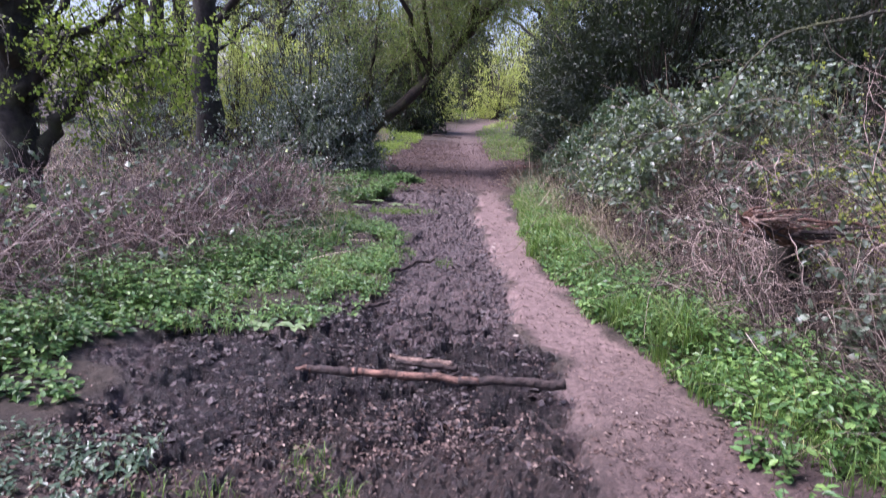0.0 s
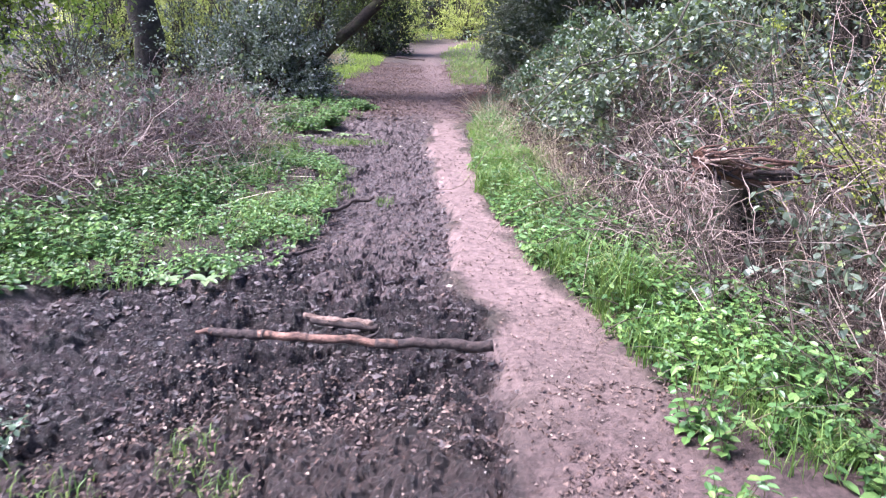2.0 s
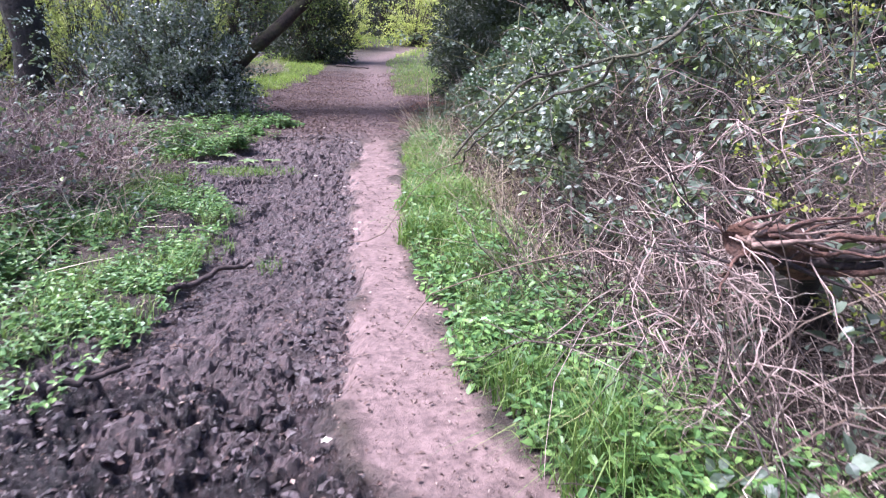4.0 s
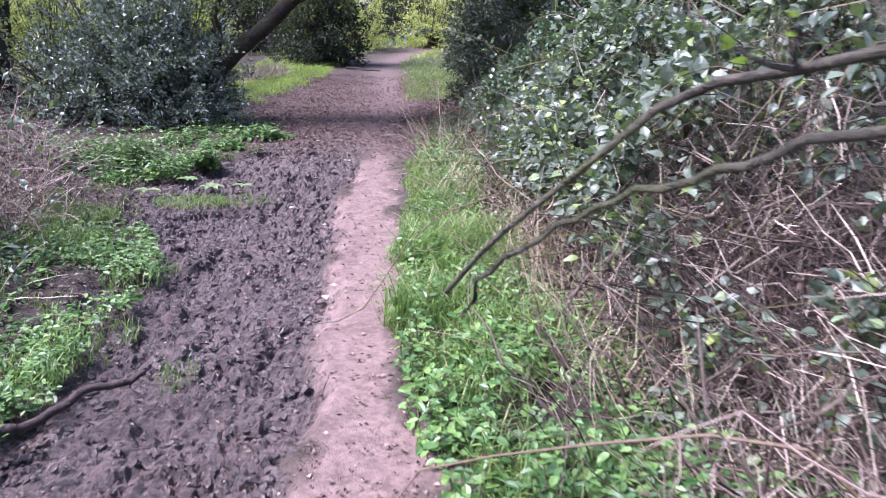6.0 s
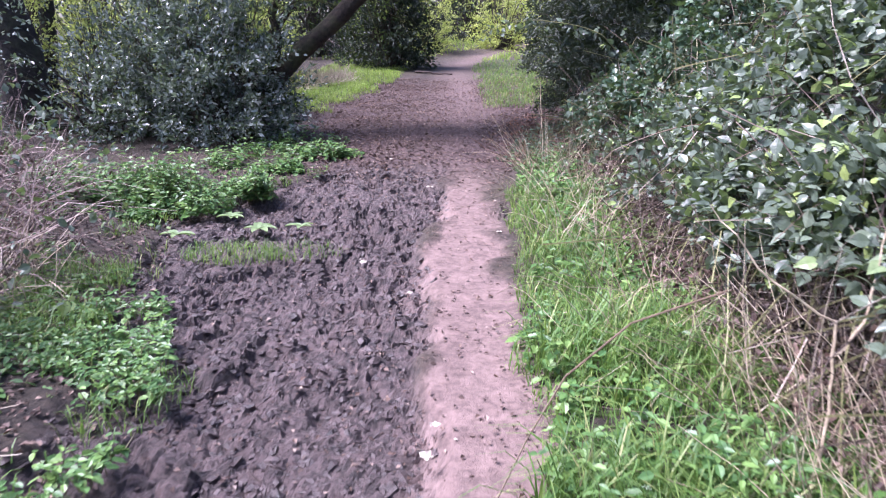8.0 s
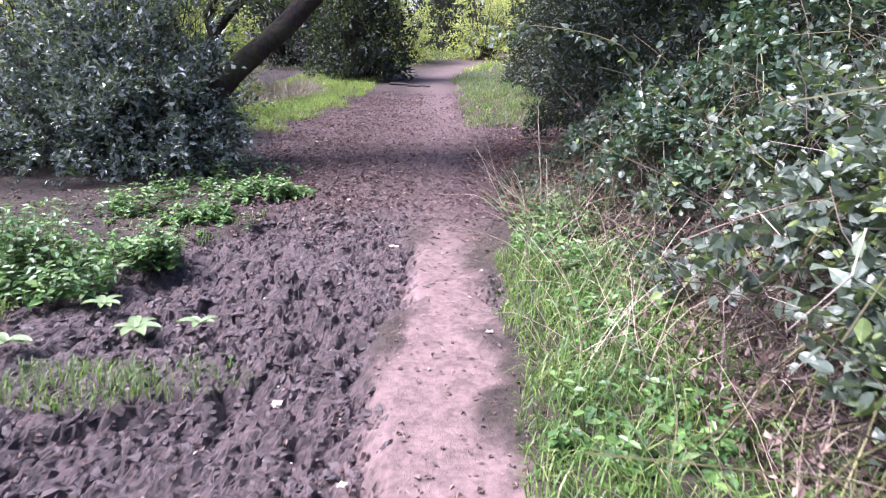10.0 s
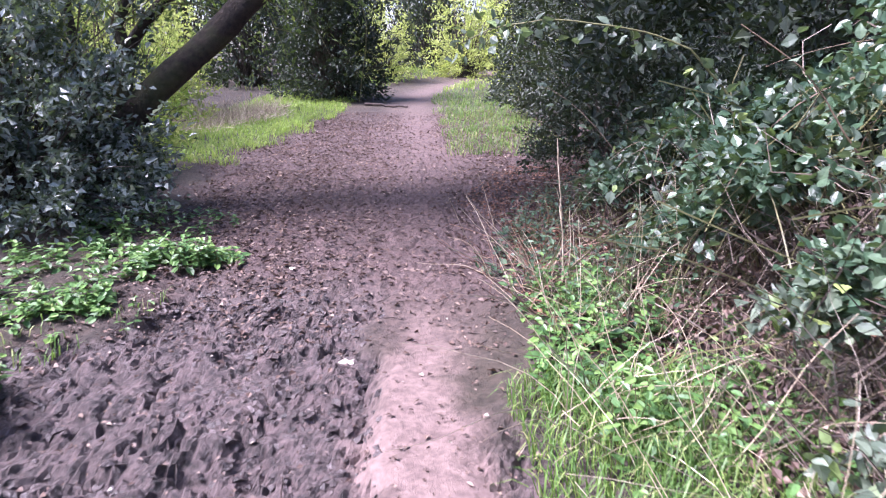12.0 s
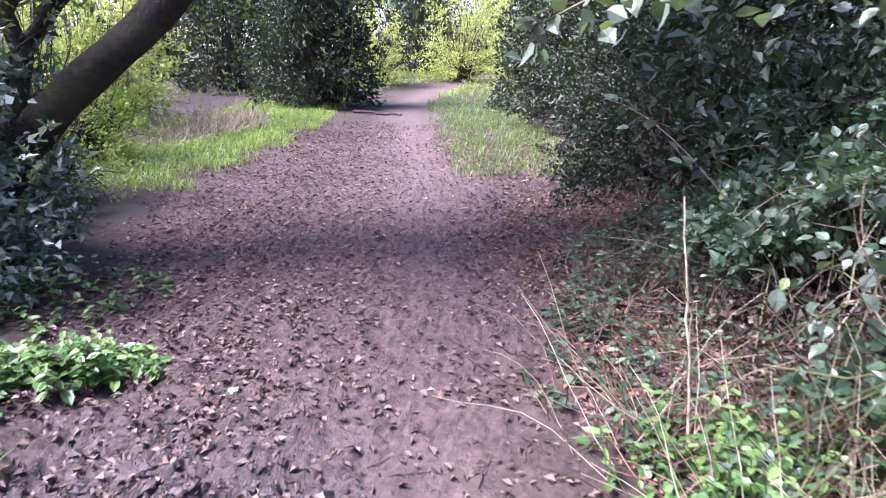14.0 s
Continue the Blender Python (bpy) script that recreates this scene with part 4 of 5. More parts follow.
for i in range(7):
    s0 = np.array([0.12 + q.uniform(0, 0.2), q.uniform(-0.05, 0.1), 0.93 - sz + q.uniform(-0.12, 0.06)])
    e = s0 + np.array([q.uniform(0.35, 0.75), q.uniform(-0.1, 0.15), q.uniform(-0.08, 0.12)])
    knotted_limb("side_limb", s0, e, q.uniform(0.012, 0.02), 0.008, 110 + i, M_ROOT if i % 2 else M_LOG, stump, 0.015, 14, 8)
for i in range(14):
    a = i / 14 * 2 * np.pi + q.uniform(-0.2, 0.2)
    L = q.uniform(0.12, 0.5)
    s0 = np.array([-0.04 + q.uniform(0, 0.3), -0.03, 0.94 - sz + q.uniform(-0.08, 0.04)])
    e = s0 + np.array([math.cos(a) * L, math.sin(a) * L * 0.7, q.uniform(-0.25, 0.15)])
    knotted_limb("root", s0, e, q.uniform(0.004, 0.012), 0.002, 33 + i, M_ROOT if i % 3 == 0 else M_LOG, stump, 0.02, 12, 6)

# ---- pale dead shrubs with forking twigs round the stump ----
def dead_shrub(at, count, span, seed, thick=0.006, mat=M_DEAD, sag=0.03, lift=0.0):
    q = np.random.default_rng(seed)
    ob = thing("dead_shrub", "bare dead shrub of pale pinkish forking twigs", "shrub", at, "dead shrubs round the stump")
    st = wander(q.normal(0, 0.1, (count, 3)) * np.array([1, 1, 0]) + np.array([0, 0, lift]) * q.uniform(0, 1, (count, 1)), random_dirs(count, q, 0.5) * np.array([1, 1, 0.8]) + np.array([-0.3, -0.1, 0]), span * q.uniform(0.6, 1.2, count), 9, 0.34, sag, q)
    for k in range(count):
        part("branch", tube_geometry(st[k:k + 1], np.linspace(thick, thick * 0.3, 9)[None], 5), mat, ob)
    pk, kk = q.integers(0, count, count * 5), q.integers(2, 8, count * 5)
    sub = wander(st[pk, kk], unit(st[pk, kk + 1] - st[pk, kk]) + q.normal(0, 0.5, (count * 5, 3)), span * q.uniform(0.15, 0.5, count * 5), 6, 0.32, max(sag, 0.04), q)
    part("twigwork", tube_geometry(sub, np.linspace(thick * 0.45, thick * 0.18, 6)[None].repeat(count * 5, 0), 3), mat, ob, kind="stuff")
    return ob


for x, y, zz, n, L, sd in ((2.0, 5.5, 0.45, 34, 0.75, 301), (2.15, 4.7, 0.4, 34, 0.8, 302), (1.85, 5.9, 0.25, 26, 0.7, 303), (2.4, 4.0, 0.3, 24, 0.8, 304), (1.75, 6.7, 0.25, 22, 0.7, 305), (2.5, 5.6, 0.8, 30, 1.1, 306), (2.3, 6.8, 0.6, 24, 0.9, 307)):
    dead_shrub((x, y, float(ground_z(x, y))), n, L + zz, sd)
for x, y, n, L, sd, up in ((1.88, 4.95, 34, 0.46, 311, 0.95), (1.85, 5.2, 24, 0.5, 312, 0.9), (2.1, 5.3, 24, 0.7, 313, 1.3), (2.6, 5.3, 20, 0.8, 314, 1.3), (2.9, 4.3, 30, 1.0, 315, 1.5), (3.2, 5.6, 30, 1.1, 316, 1.7)):
    dead_shrub((x, y, float(ground_z(x, y))), n, L, sd, 0.0034, M_PALETWIG, 0.08, up)

# ---- the mossy branch that reaches over the verge ----
arch = thing("overhanging_branch", "long mossy bare branch forking over the grass verge", "branch", (2.9, 5.1, float(ground_z(2.9, 5.1))))
o = np.array(arch.location)


def through_points(pts, k, wob, q):
    pts = np.array(pts, float)
    s = np.concatenate([[0], np.cumsum(np.linalg.norm(np.diff(pts, axis=0), axis=1))])
    t = np.linspace(0, s[-1], k)
    p = np.stack([np.interp(t, s, pts[:, i]) for i in range(3)], 1)
    for _ in range(2):
        p[1:-1] = (p[:-2] + 2 * p[1:-1] + p[2:]) / 4
    j = q.normal(0, wob, (k, 3))
    j[0] = 0
    return p + j


q = np.random.default_rng(41)
main = through_points([(2.9, 5.1, 0.3), (2.95, 5.12, 1.4), (2.75, 4.98, 2.3), (2.24, 4.95, 2.18), (1.92, 4.95, 2.1), (1.77, 4.95, 1.95), (1.68, 4.96, 1.76), (1.63, 4.95, 1.63), (1.57, 4.95, 1.555), (1.415, 4.95, 1.528), (1.249, 5.05, 1.48), (1.168, 5.2, 1.436), (1.039, 5.42, 1.262), (0.946, 5.5, 1.107)], 60, 0.004, q) - o
part("upper_fork", round_limb(main, 0.014, 0.004, 8, q), M_LICHEN, arch, smooth=True)
low = through_points([(1.4, 4.95, 1.525), (1.37, 5.02, 1.431), (1.269, 5.12, 1.402), (1.115, 5.35, 1.274), (1.0, 5.46, 1.16), (0.961, 5.5, 1.069)], 26, 0.003, q) - o
part("lower_fork", round_limb(low, 0.0065, 0.0036, 8, q), M_LICHEN, arch, smooth=True)
sd = main[26:56][q.integers(0, 30, 40)]
tw = wander(sd, random_dirs(40, q, 0.3), q.uniform(0.03, 0.11, 40), 5, 0.25, 0.0, q)
for k in range(26):
    part("twig", tube_geometry(tw[k:k + 1], np.linspace(0.004, 0.0015, 5)[None], 5), M_LICHEN, arch)
part("bud_foliage", spray_leaves(tw[:26, 3], unit(tw[:26, 4] - tw[:26, 3]), 3, 0.04, 0.015, q, 0.7, 0.6, False), M_HAW, arch, "small fresh yellow-green leaves", kind="stuff")

# ---- yellow-green budding shrub in the bank ----
shrub = thing("budding_shrub", "shrub with small yellow-green buds among dead canes", "shrub", (3.1, 4.75, float(ground_z(3.1, 4.75))))
q = np.random.default_rng(43)
n = 90
st = wander(q.normal(0, 0.12, (n, 3)) * np.array([1, 1, 0]), random_dirs(n, q, 2.4), q.uniform(0.9, 2.3, n), 10, 0.13, 0.02, q)
part("stemwork", tube_geometry(st, np.linspace(0.006, 0.0015, 10)[None].repeat(n, 0), 5), M_MOSSY, shrub, kind="stuff")
m = 1500
pk, kk = q.integers(0, n, m), q.integers(3, 9, m)
part("bud_foliage", spray_leaves(st[pk, kk] + q.normal(0, 0.02, (m, 3)), random_dirs(m, q, 0.2), 6, 0.08, 0.024, q, 0.7, 0.5, True), M_YELLOW, shrub, "small yellow-green leaves", kind="stuff")


# ---- a leafy cane that hangs over the path edge ----
cane = thing("bramble_cane", "arching bramble cane with broad grey-green leaves", "bramble", (1.9, 13.0, float(ground_z(1.9, 13.0))))
q = np.random.default_rng(47)
o = np.array(cane.location)
cp = through_points([(1.9, 13.2, 0.3), (1.7, 13.15, 1.1), (1.4, 13.1, 1.38), (1.0, 13.1, 1.47), (0.65, 13.1, 1.47), (0.38, 13.1, 1.36)], 30, 0.005, q) - o
part("cane", round_limb(cp, 0.007, 0.003, 6, q), M_GREENSTEM, cane)
k = q.integers(8, 30, 34)
part("leaves", spray_leaves(cp[k], random_dirs(34, q, -0.1), 4, 0.14, 0.06, q, 0.75, 0.8, False, 0.7), M_BRAMBLE, cane, kind="stuff")

# ---- verge on the bank side: nettles, grass tufts, dry grass ----
q = np.random.default_rng(51)
for y0, y1, n, hgt in ((1.2, 3.0, 1100, 0.25), (3.0, 4.6, 1700, 0.27), (4.6, 6.4, 1600, 0.26), (6.4, 8.2, 700, 0.22), (8.2, 11.6, 450, 0.16), (11.7, 13.7, 560, 0.2)):
    x, y, z = scatter(n, y0, y1, lambda y: path_right(y) - 0.09, lambda y: bank_right(y) + 0.35 + 0.25 * np.exp(-(y - 5.6) ** 2), q)
    edge = x - path_right(y) - 0.16 * vnoise(x, y, 0.3, 90) + 0.07 - 0.3 * smooth01(y, 9, 11)
    k = (vnoise(x, y, 0.35, 81) + q.uniform(-0.2, 0.2, n) > 0.34) & (edge > 0)
    herb_patch("nettle_patch", "low green nettle patch along the path edge", x[k], y[k], q, hgt * (0.5 + 0.75 * vnoise(x[k], y[k], 0.4, 100)), 0.058)
n = 25000
x, y, z = scatter(n, 2.4, 12.4, lambda y: path_right(y) - 0.09, lambda y: bank_right(y) + 0.25, q)
k = (vnoise(x, y, 0.3, 82) - 0.12 + 0.35 * smooth01(y, 6, 8) + q.uniform(-0.2, 0.2, n) > 0.5 + 0.1 * (1 - smooth01(y, 3.4, 4.4))) & (x - path_right(y) > 0.12 * vnoise(x, y, 0.2, 91) - 0.08 + 0.13 * smooth01(y, 9.5, 10.5))
x, y = x[k], y[k]
tall = 0.09 + 0.13 * smooth01(x - path_right(y), 0.0, 0.4) * (0.5 + vnoise(x, y, 0.35, 92)) * (1 - 0.4 * smooth01(y, 9, 10))
grass_field("verge_grass", "fresh green grass on the path verge", x, y, q, tall, M_GRASS, 0.0055)
for x, y, rr, hh, cnt in ((1.5, 4.9, 0.16, 0.5, 260), (1.62, 4.3, 0.2, 0.28, 200), (1.8, 3.9, 0.18, 0.26, 120), (1.9, 3.3, 0.18, 0.24, 90), (1.28, 5.5, 0.14, 0.34, 180), (0.9, 9.0, 0.22, 0.3, 300), (0.85, 8.0, 0.2, 0.3, 300), (0.95, 10.6, 0.25, 0.14, 200)):
    px, py = blob(cnt, x, y, rr, rr, q)
    grass_field("grass_tuft", "tall tuft of green grass on the verge", px, py, q, hh, M_GRASS, 0.006, curl=(0.5, 1.15))
for x, y, rr, cnt, hh in ((0.8, 13.5, 0.22, 24, 0.55), (1.05, 13.0, 0.3, 42, 0.6), (1.4, 13.0, 0.35, 36, 0.65), (1.5, 11.9, 0.4, 45, 0.6), (1.25, 9.3, 0.5, 60, 0.55), (1.65, 7.9, 0.3, 80, 0.6), (1.6, 7.0, 0.3, 60, 0.5), (1.15, 10.8, 0.4, 60, 0.55), (1.0, 12.0, 0.3, 40, 0.55), (1.62, 7.6, 0.25, 60, 0.55), (1.6, 8.4, 0.3, 60, 0.6), (1.7, 6.2, 0.3, 50, 0.5), (1.65, 8.7, 0.3, 70, 0.6)):
    px, py = blob(cnt, x, y, rr, rr, q)
    a = q.uniform(0, 2 * np.pi, cnt)
    d = np.stack([np.cos(a) - 0.2, np.sin(a) - 0.1, q.uniform(0.7, 3.2, cnt)], 1)
    p = wander(np.stack([px, py, ground_z(px, py)], 1), d, hh * q.uniform(0.5, 1.3, cnt), 7, 0.12, 0.09, q)
    p[..., 2] = np.maximum(p[..., 2], ground_z(p[..., 0], p[..., 1]) + 0.005)
    stuff("dry_grass_clump", tube_geometry(p, np.linspace(0.0027, 0.001, 7)[None].repeat(cnt, 0), 3), M_STRAW, "clump of pale dry grass stalks leaning over the path", "dry grass")
tall_stalk = thing("dry_stalk", "single tall pale dead stalk beside the path", "dry stalk", (0.98, 13.52, float(ground_z(0.98, 13.52))))
part("stem", round_limb(through_points([(0, 0, 0), (-0.02, 0.04, 0.4), (-0.06, 0.1, 0.84)], 14, 0.004, q), 0.0055, 0.003, 6, q), M_STRAW, tall_stalk)
part("shoot", round_limb(through_points([(-0.02, 0.04, 0.38), (-0.03, 0.02, 0.5), (-0.08, 0.0, 0.6)], 8, 0.003, q), 0.003, 0.0015, 5, q), M_STRAW, tall_stalk)
stalk = thing("dry_stalk", "tall pale dead stalk with bent side shoots", "dry stalk", (1.45, 8.07, float(ground_z(1.45, 8.07))))
sp = through_points([(0, 0, 0), (0.02, 0, 0.3), (0.0, 0.02, 0.58)], 12, 0.003, q)
part("stem", round_limb(sp, 0.006, 0.004, 6, q), M_STRAW, stalk)
part("shoot", round_limb(through_points([sp[11], sp[11] + [-0.18, 0, 0.1], sp[11] + [-0.35, 0.05, 0.3]], 10, 0.004, q), 0.004, 0.002, 5, q), M_STRAW, stalk)
part("shoot", round_limb(through_points([sp[9], sp[9] + [0.08, 0, 0.12], sp[9] + [0.1, 0.05, 0.35]], 10, 0.004, q), 0.004, 0.002, 5, q), M_STRAW, stalk)


# low brambles and rusty stems creeping out of the bank
x, y, z = scatter(500, 12.8, 17.0, lambda y: creep_edge(y), lambda y: bank_right(y) + 0.4, q)
k = (vnoise(x, y, 0.3, 93) + q.uniform(-0.2, 0.2, 500) > 0.38) & (x > creep_edge(y) + 0.25 * vnoise(x, y, 0.25, 94))
tall = 0.1 + 0.3 * smooth01(x - creep_edge(y), 0, 0.9)
herb_patch("creeping_bramble", "low creeping brambles and ivy at the path edge", x[k], y[k], q, tall[k], 0.05, 3, M_IVY_SHADEBRAMBLE, "bramble")
n = 420
x, y, z = scatter(n, 12.8, 17.2, lambda y: creep_edge(y) + 0.05, lambda y: bank_right(y) + 0.6, q)
p = wander(np.stack([x, y, z + 0.02], 1), random_dirs(n, q, 0.9), q.uniform(0.15, 0.6, n), 5, 0.35, 0.15, q)
p[..., 2] = np.maximum(p[..., 2], ground_z(p[..., 0], p[..., 1]) + 0.005)
stuff("rusty_stems", tube_geometry(p, np.linspace(0.0032, 0.0012, 5)[None].repeat(n, 0), 3), M_RUSTSTEM, "tangle of rusty dead stems at the bank foot", "dead stems")


# ---- verge on the field side: nettles, grass, bare patches ----
def green_edge(y):
    return np.interp(y, [0, 2.6, 3.2, 4, 4.8, 5.1, 5.4, 5.9, 6.3, 7, 8, 9, 10], [-1.9, -1.8, -1.75, -1.75, -2.0, -1.7, -1.35, -1.0, -0.95, -0.95, -1.1, -1.5, -1.95])


q = np.random.default_rng(61)
for y0, y1, n, hgt in ((1.0, 2.8, 900, 0.3), (2.8, 4.2, 1500, 0.34), (4.2, 5.6, 1900, 0.3), (5.6, 7.2, 2000, 0.26), (7.2, 9.6, 1500, 0.26)):
    x, y, z = scatter(n, y0, y1, lambda y: bank_left(y) - 0.15, lambda y: green_edge(y) - 0.08, q)
    k = (vnoise(x, y, 0.4, 83) + q.uniform(-0.2, 0.2, n) > 0.33) & (x < green_edge(y) - 0.75 * vnoise(x, y, 0.55, 95) + 0.15)
    inside = smooth01(green_edge(y) - 0.15 - 0.35 * vnoise(x, y, 0.5, 98) - x, 0.0, 0.7)
    k &= q.uniform(0, 1, n) < 0.12 + 0.68 * inside
    herb_patch("nettle_patch", "thick green nettle patch beside dead bracken", x[k], y[k], q, (hgt * (0.3 + 0.75 * inside) * (0.55 + 0.6 * vnoise(x, y, 0.5, 97)))[k], 0.058)
n = 16000
x, y, z = scatter(n, 4.9, 10.2, lambda y: bank_left(y) + 0.1, lambda y: green_edge(y) + 0.35, q)
k = vnoise(x, y, 0.4, 84) + q.uniform(-0.25, 0.25, n) > 0.58
grass_field("verge_grass", "sparse green grass beside the mud", x[k], y[k], q, 0.11, M_GRASS, 0.0045)
n = 3000
x, y, z = scatter(n, 5.0, 9.6, lambda y: green_edge(y) - 0.2, lambda y: np.minimum(green_edge(y) + 0.6, -0.72), q)
k = vnoise(x, y, 0.3, 85) + q.uniform(-0.15, 0.15, n) > 0.5
herb_patch("seedlings", "low green seedlings at the mud edge", x[k], y[k], q, 0.07, 0.045, 2, category="herbs")
for cx, cy, rx, ry, n, hh in ((-2.1, 11.9, 0.85, 0.5, 720, 0.28), (-2.9, 11.8, 0.6, 0.5, 420, 0.28), (-1.4, 14.1, 0.3, 0.45, 120, 0.15), (-2.0, 13.5, 0.5, 0.6, 120, 0.22), (-1.95, 15.0, 0.45, 0.6, 90, 0.18), (-1.6, 13.2, 0.35, 0.4, 40, 0.12)):
    px, py = blob(n, cx, cy, rx, ry, q)
    px += 0.5 * (vnoise(px, py, 0.45, 103) - 0.5)
    py += 0.5 * (vnoise(px, py, 0.45, 104) - 0.5)
    k = vnoise(px, py, 0.22, 105) + q.uniform(-0.2, 0.2, n) > 0.32
    px, py = px[k], py[k]
    hh = hh * (1.15 - 0.75 * np.clip(np.hypot((px - cx) / rx, (py - cy) / ry), 0, 1) ** 2)
    herb_patch("nettle_patch", "bright green nettle clump at the path edge", px, py, q, hh * (0.6 + 0.7 * vnoise(px, py, 0.3, 99)), 0.062)
for cx, cy, rx, ry, n in ((-1.15, 10.5, 0.35, 0.22, 500), (-0.75, 10.6, 0.3, 0.2, 160), (-0.8, 7.6, 0.3, 0.4, 260), (-0.85, 8.6, 0.2, 0.3, 160), (-1.0, 2.9, 0.25, 0.2, 90), (-0.55, 3.2, 0.12, 0.2, 90), (-0.35, 3.0, 0.08, 0.12, 60), (-0.2, 7.3, 0.1, 0.15, 60)):
    px, py = blob(n, cx, cy, rx, ry, q)
    grass_field("grass_patch", "small green grass patch in the mud", px, py, q, 0.08, M_GRASS, 0.004)
x, y, z = scatter(420, 2.0, 3.4, lambda y: -2.1 + 0 * y, lambda y: -1.25 + 0 * y, q)
herb_patch("ivy_patch", "creeping small dark green leaves on bare ground", x, y, q, 0.05, 0.036, 2, M_IVY_SHADEBRAMBLE, "ivy")


n = 5000
x, y, z = scatter(n, 6.5, 13.5, lambda y: bank_left(y) - 0.1, lambda y: mud_left(y) + 0.35, q)
k = vnoise(x, y, 0.35, 88) + q.uniform(-0.2, 0.2, n) > 0.62
grass_field("thin_grass", "thin short grass on trampled ground", x[k], y[k], q, 0.09, M_GRASS, 0.005)
n = 900
x, y, z = scatter(n, 6.5, 13.5, lambda y: bank_left(y) - 0.3, lambda y: mud_left(y) + 0.25, q)
k = vnoise(x, y, 0.3, 89) > 0.5
herb_patch("seedlings", "low green seedlings on trampled ground", x[k], y[k], q, 0.06, 0.045, 2, category="herbs")
x, y, z = scatter(700, 5.7, 7.4, lambda y: -1.7 + 0 * y, lambda y: -0.6 - 0.25 * (y < 6), q)
k = vnoise(x, y, 0.25, 96) + q.uniform(-0.2, 0.2, 700) > 0.55
x, y = x[k], y[k]
herb_patch("seedlings", "low green seedlings at the mud edge", x, y, q, 0.07, 0.038, 2, category="herbs")
x, y, z = scatter(700, 4.9, 6.8, lambda y: -2.5 + 0 * y, lambda y: green_edge(y) + 0.1, q)
k = vnoise(x, y, 0.22, 107) + q.uniform(-0.25, 0.25, 700) > 0.52
herb_patch("seedlings", "low green weeds filling gaps between nettles", x[k], y[k], q, 0.11, 0.042, 3, category="herbs")
r = q
litter(5000, 6.0, 14.0, lambda y: bank_left(y) - 0.4, lambda y: mud_left(y) + 0.3, 0.035, M_LITTER, "trodden_leaves", "brown leaf scraps on trampled ground")


def rosette(x, y, size, leaves, q):
    """A low plant of broad arching leaves."""
    ob = thing("broad_leaf_plant", "low plant with broad pale green leaves in mud", "plant", (x, y, float(ground_z(x, y))))
    for i in range(leaves):
        a = i * 2.4 + q.uniform(-0.3, 0.3)
        L = size * q.uniform(0.7, 1.2)
        t = np.linspace(0, 1, 7)
        w = L * 0.22 * np.sin(np.pi * np.clip(t * 0.9 + 0.1, 0, 1)) ** 0.8
        mid = np.stack([np.cos(a) * L * t, np.sin(a) * L * t, L * (0.55 * t - 0.5 * t ** 2)], 1)
        s = np.array([-math.sin(a), math.cos(a), 0])
        v = np.concatenate([mid - s * w[:, None] + [0, 0, 0.01], mid, mid + s * w[:, None] + [0, 0, 0.01]])
        f = np.array([[k + b * 7, k + 1 + b * 7, k + 8 + b * 7, k + 7 + b * 7] for b in (0, 1) for k in range(6)])
        part("leaf", (v, f), M_DOCK, ob, smooth=True)
    return ob


for x, y, s, n in ((-1.36, 5.07, 0.13, 7), (-1.12, 5.1, 0.12, 6), (-1.19, 11.1, 0.13, 7), (-1.7, 10.9, 0.11, 6), (-1.5, 11.4, 0.1, 6), (-0.9, 11.2, 0.1, 5)):
    rosette(x, y, s, n, q)

# ---- dead bracken bank on the field side ----
q = np.random.default_rng(71)
for i, (y0, y1, n) in enumerate(((2.0, 4.2, 900), (4.2, 5.8, 1800), (5.8, 7.4, 1800), (7.4, 9.2, 1700), (9.2, 11.6, 1300))):
    y = q.uniform(y0, y1, n)
    x = bank_left(y) + 0.15 - q.exponential(1.2, n)
    z = ground_z(x, y) + q.uniform(0, 0.45, n)
    p = wander(np.stack([x, y, z], 1), random_dirs(n, q, 0.9), q.uniform(0.35, 0.95, n), 5, 0.3, 0.16, q)
    p[..., 2] = np.maximum(p[..., 2], ground_z(p[..., 0], p[..., 1]) + 0.005)
    ob = thing("dead_bracken", "bank of dead mauve-brown bracken and bramble stems", "bracken", group="dead bracken bank", kind="stuff")
    part("stems", tube_geometry(p, np.linspace(0.0038, 0.0013, 5)[None].repeat(n, 0) * (0.4 + 0.9 * q.uniform(0, 1, (n, 1)) ** 2), 3), M_MAUVE, ob)
    m = n // 2
    pk = q.integers(0, n, m)
    part("dead_fronds", spray_leaves(p[pk, q.integers(1, 4, m)], random_dirs(m, q), 4, 0.12, 0.045, q, 0.4, 0.3, True), M_LITTER, ob)
    m = n // 4
    pk = q.integers(0, n, m)
    part("bramble_leaves", spray_leaves(p[pk, 4], random_dirs(m, q, 0.3), 4, 0.12, 0.055, q, 0.7, 0.8), M_BRAMBLE, ob)

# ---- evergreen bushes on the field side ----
evergreen_bush("evergreen_bush", "dense bush, small glossy leaves with sky sheen in their colour", (-3.15, 15.3, float(ground_z(-3.15, 15.3))), 1.25, 1.15, 2.05, 19000, 0.072, M_BLUE_SHEEN, 81, rough=0.42, shell=0.7, aspect=0.55)
evergreen_bush("evergreen_bush", "dark evergreen bush with small glossy leaves", (-3.7, 15.7, float(ground_z(-3.7, 15.7))), 1.4, 1.1, 3.5, 9000, 0.062, M_BLUE_SHEEN, 89, rough=0.65, shell=0.85)
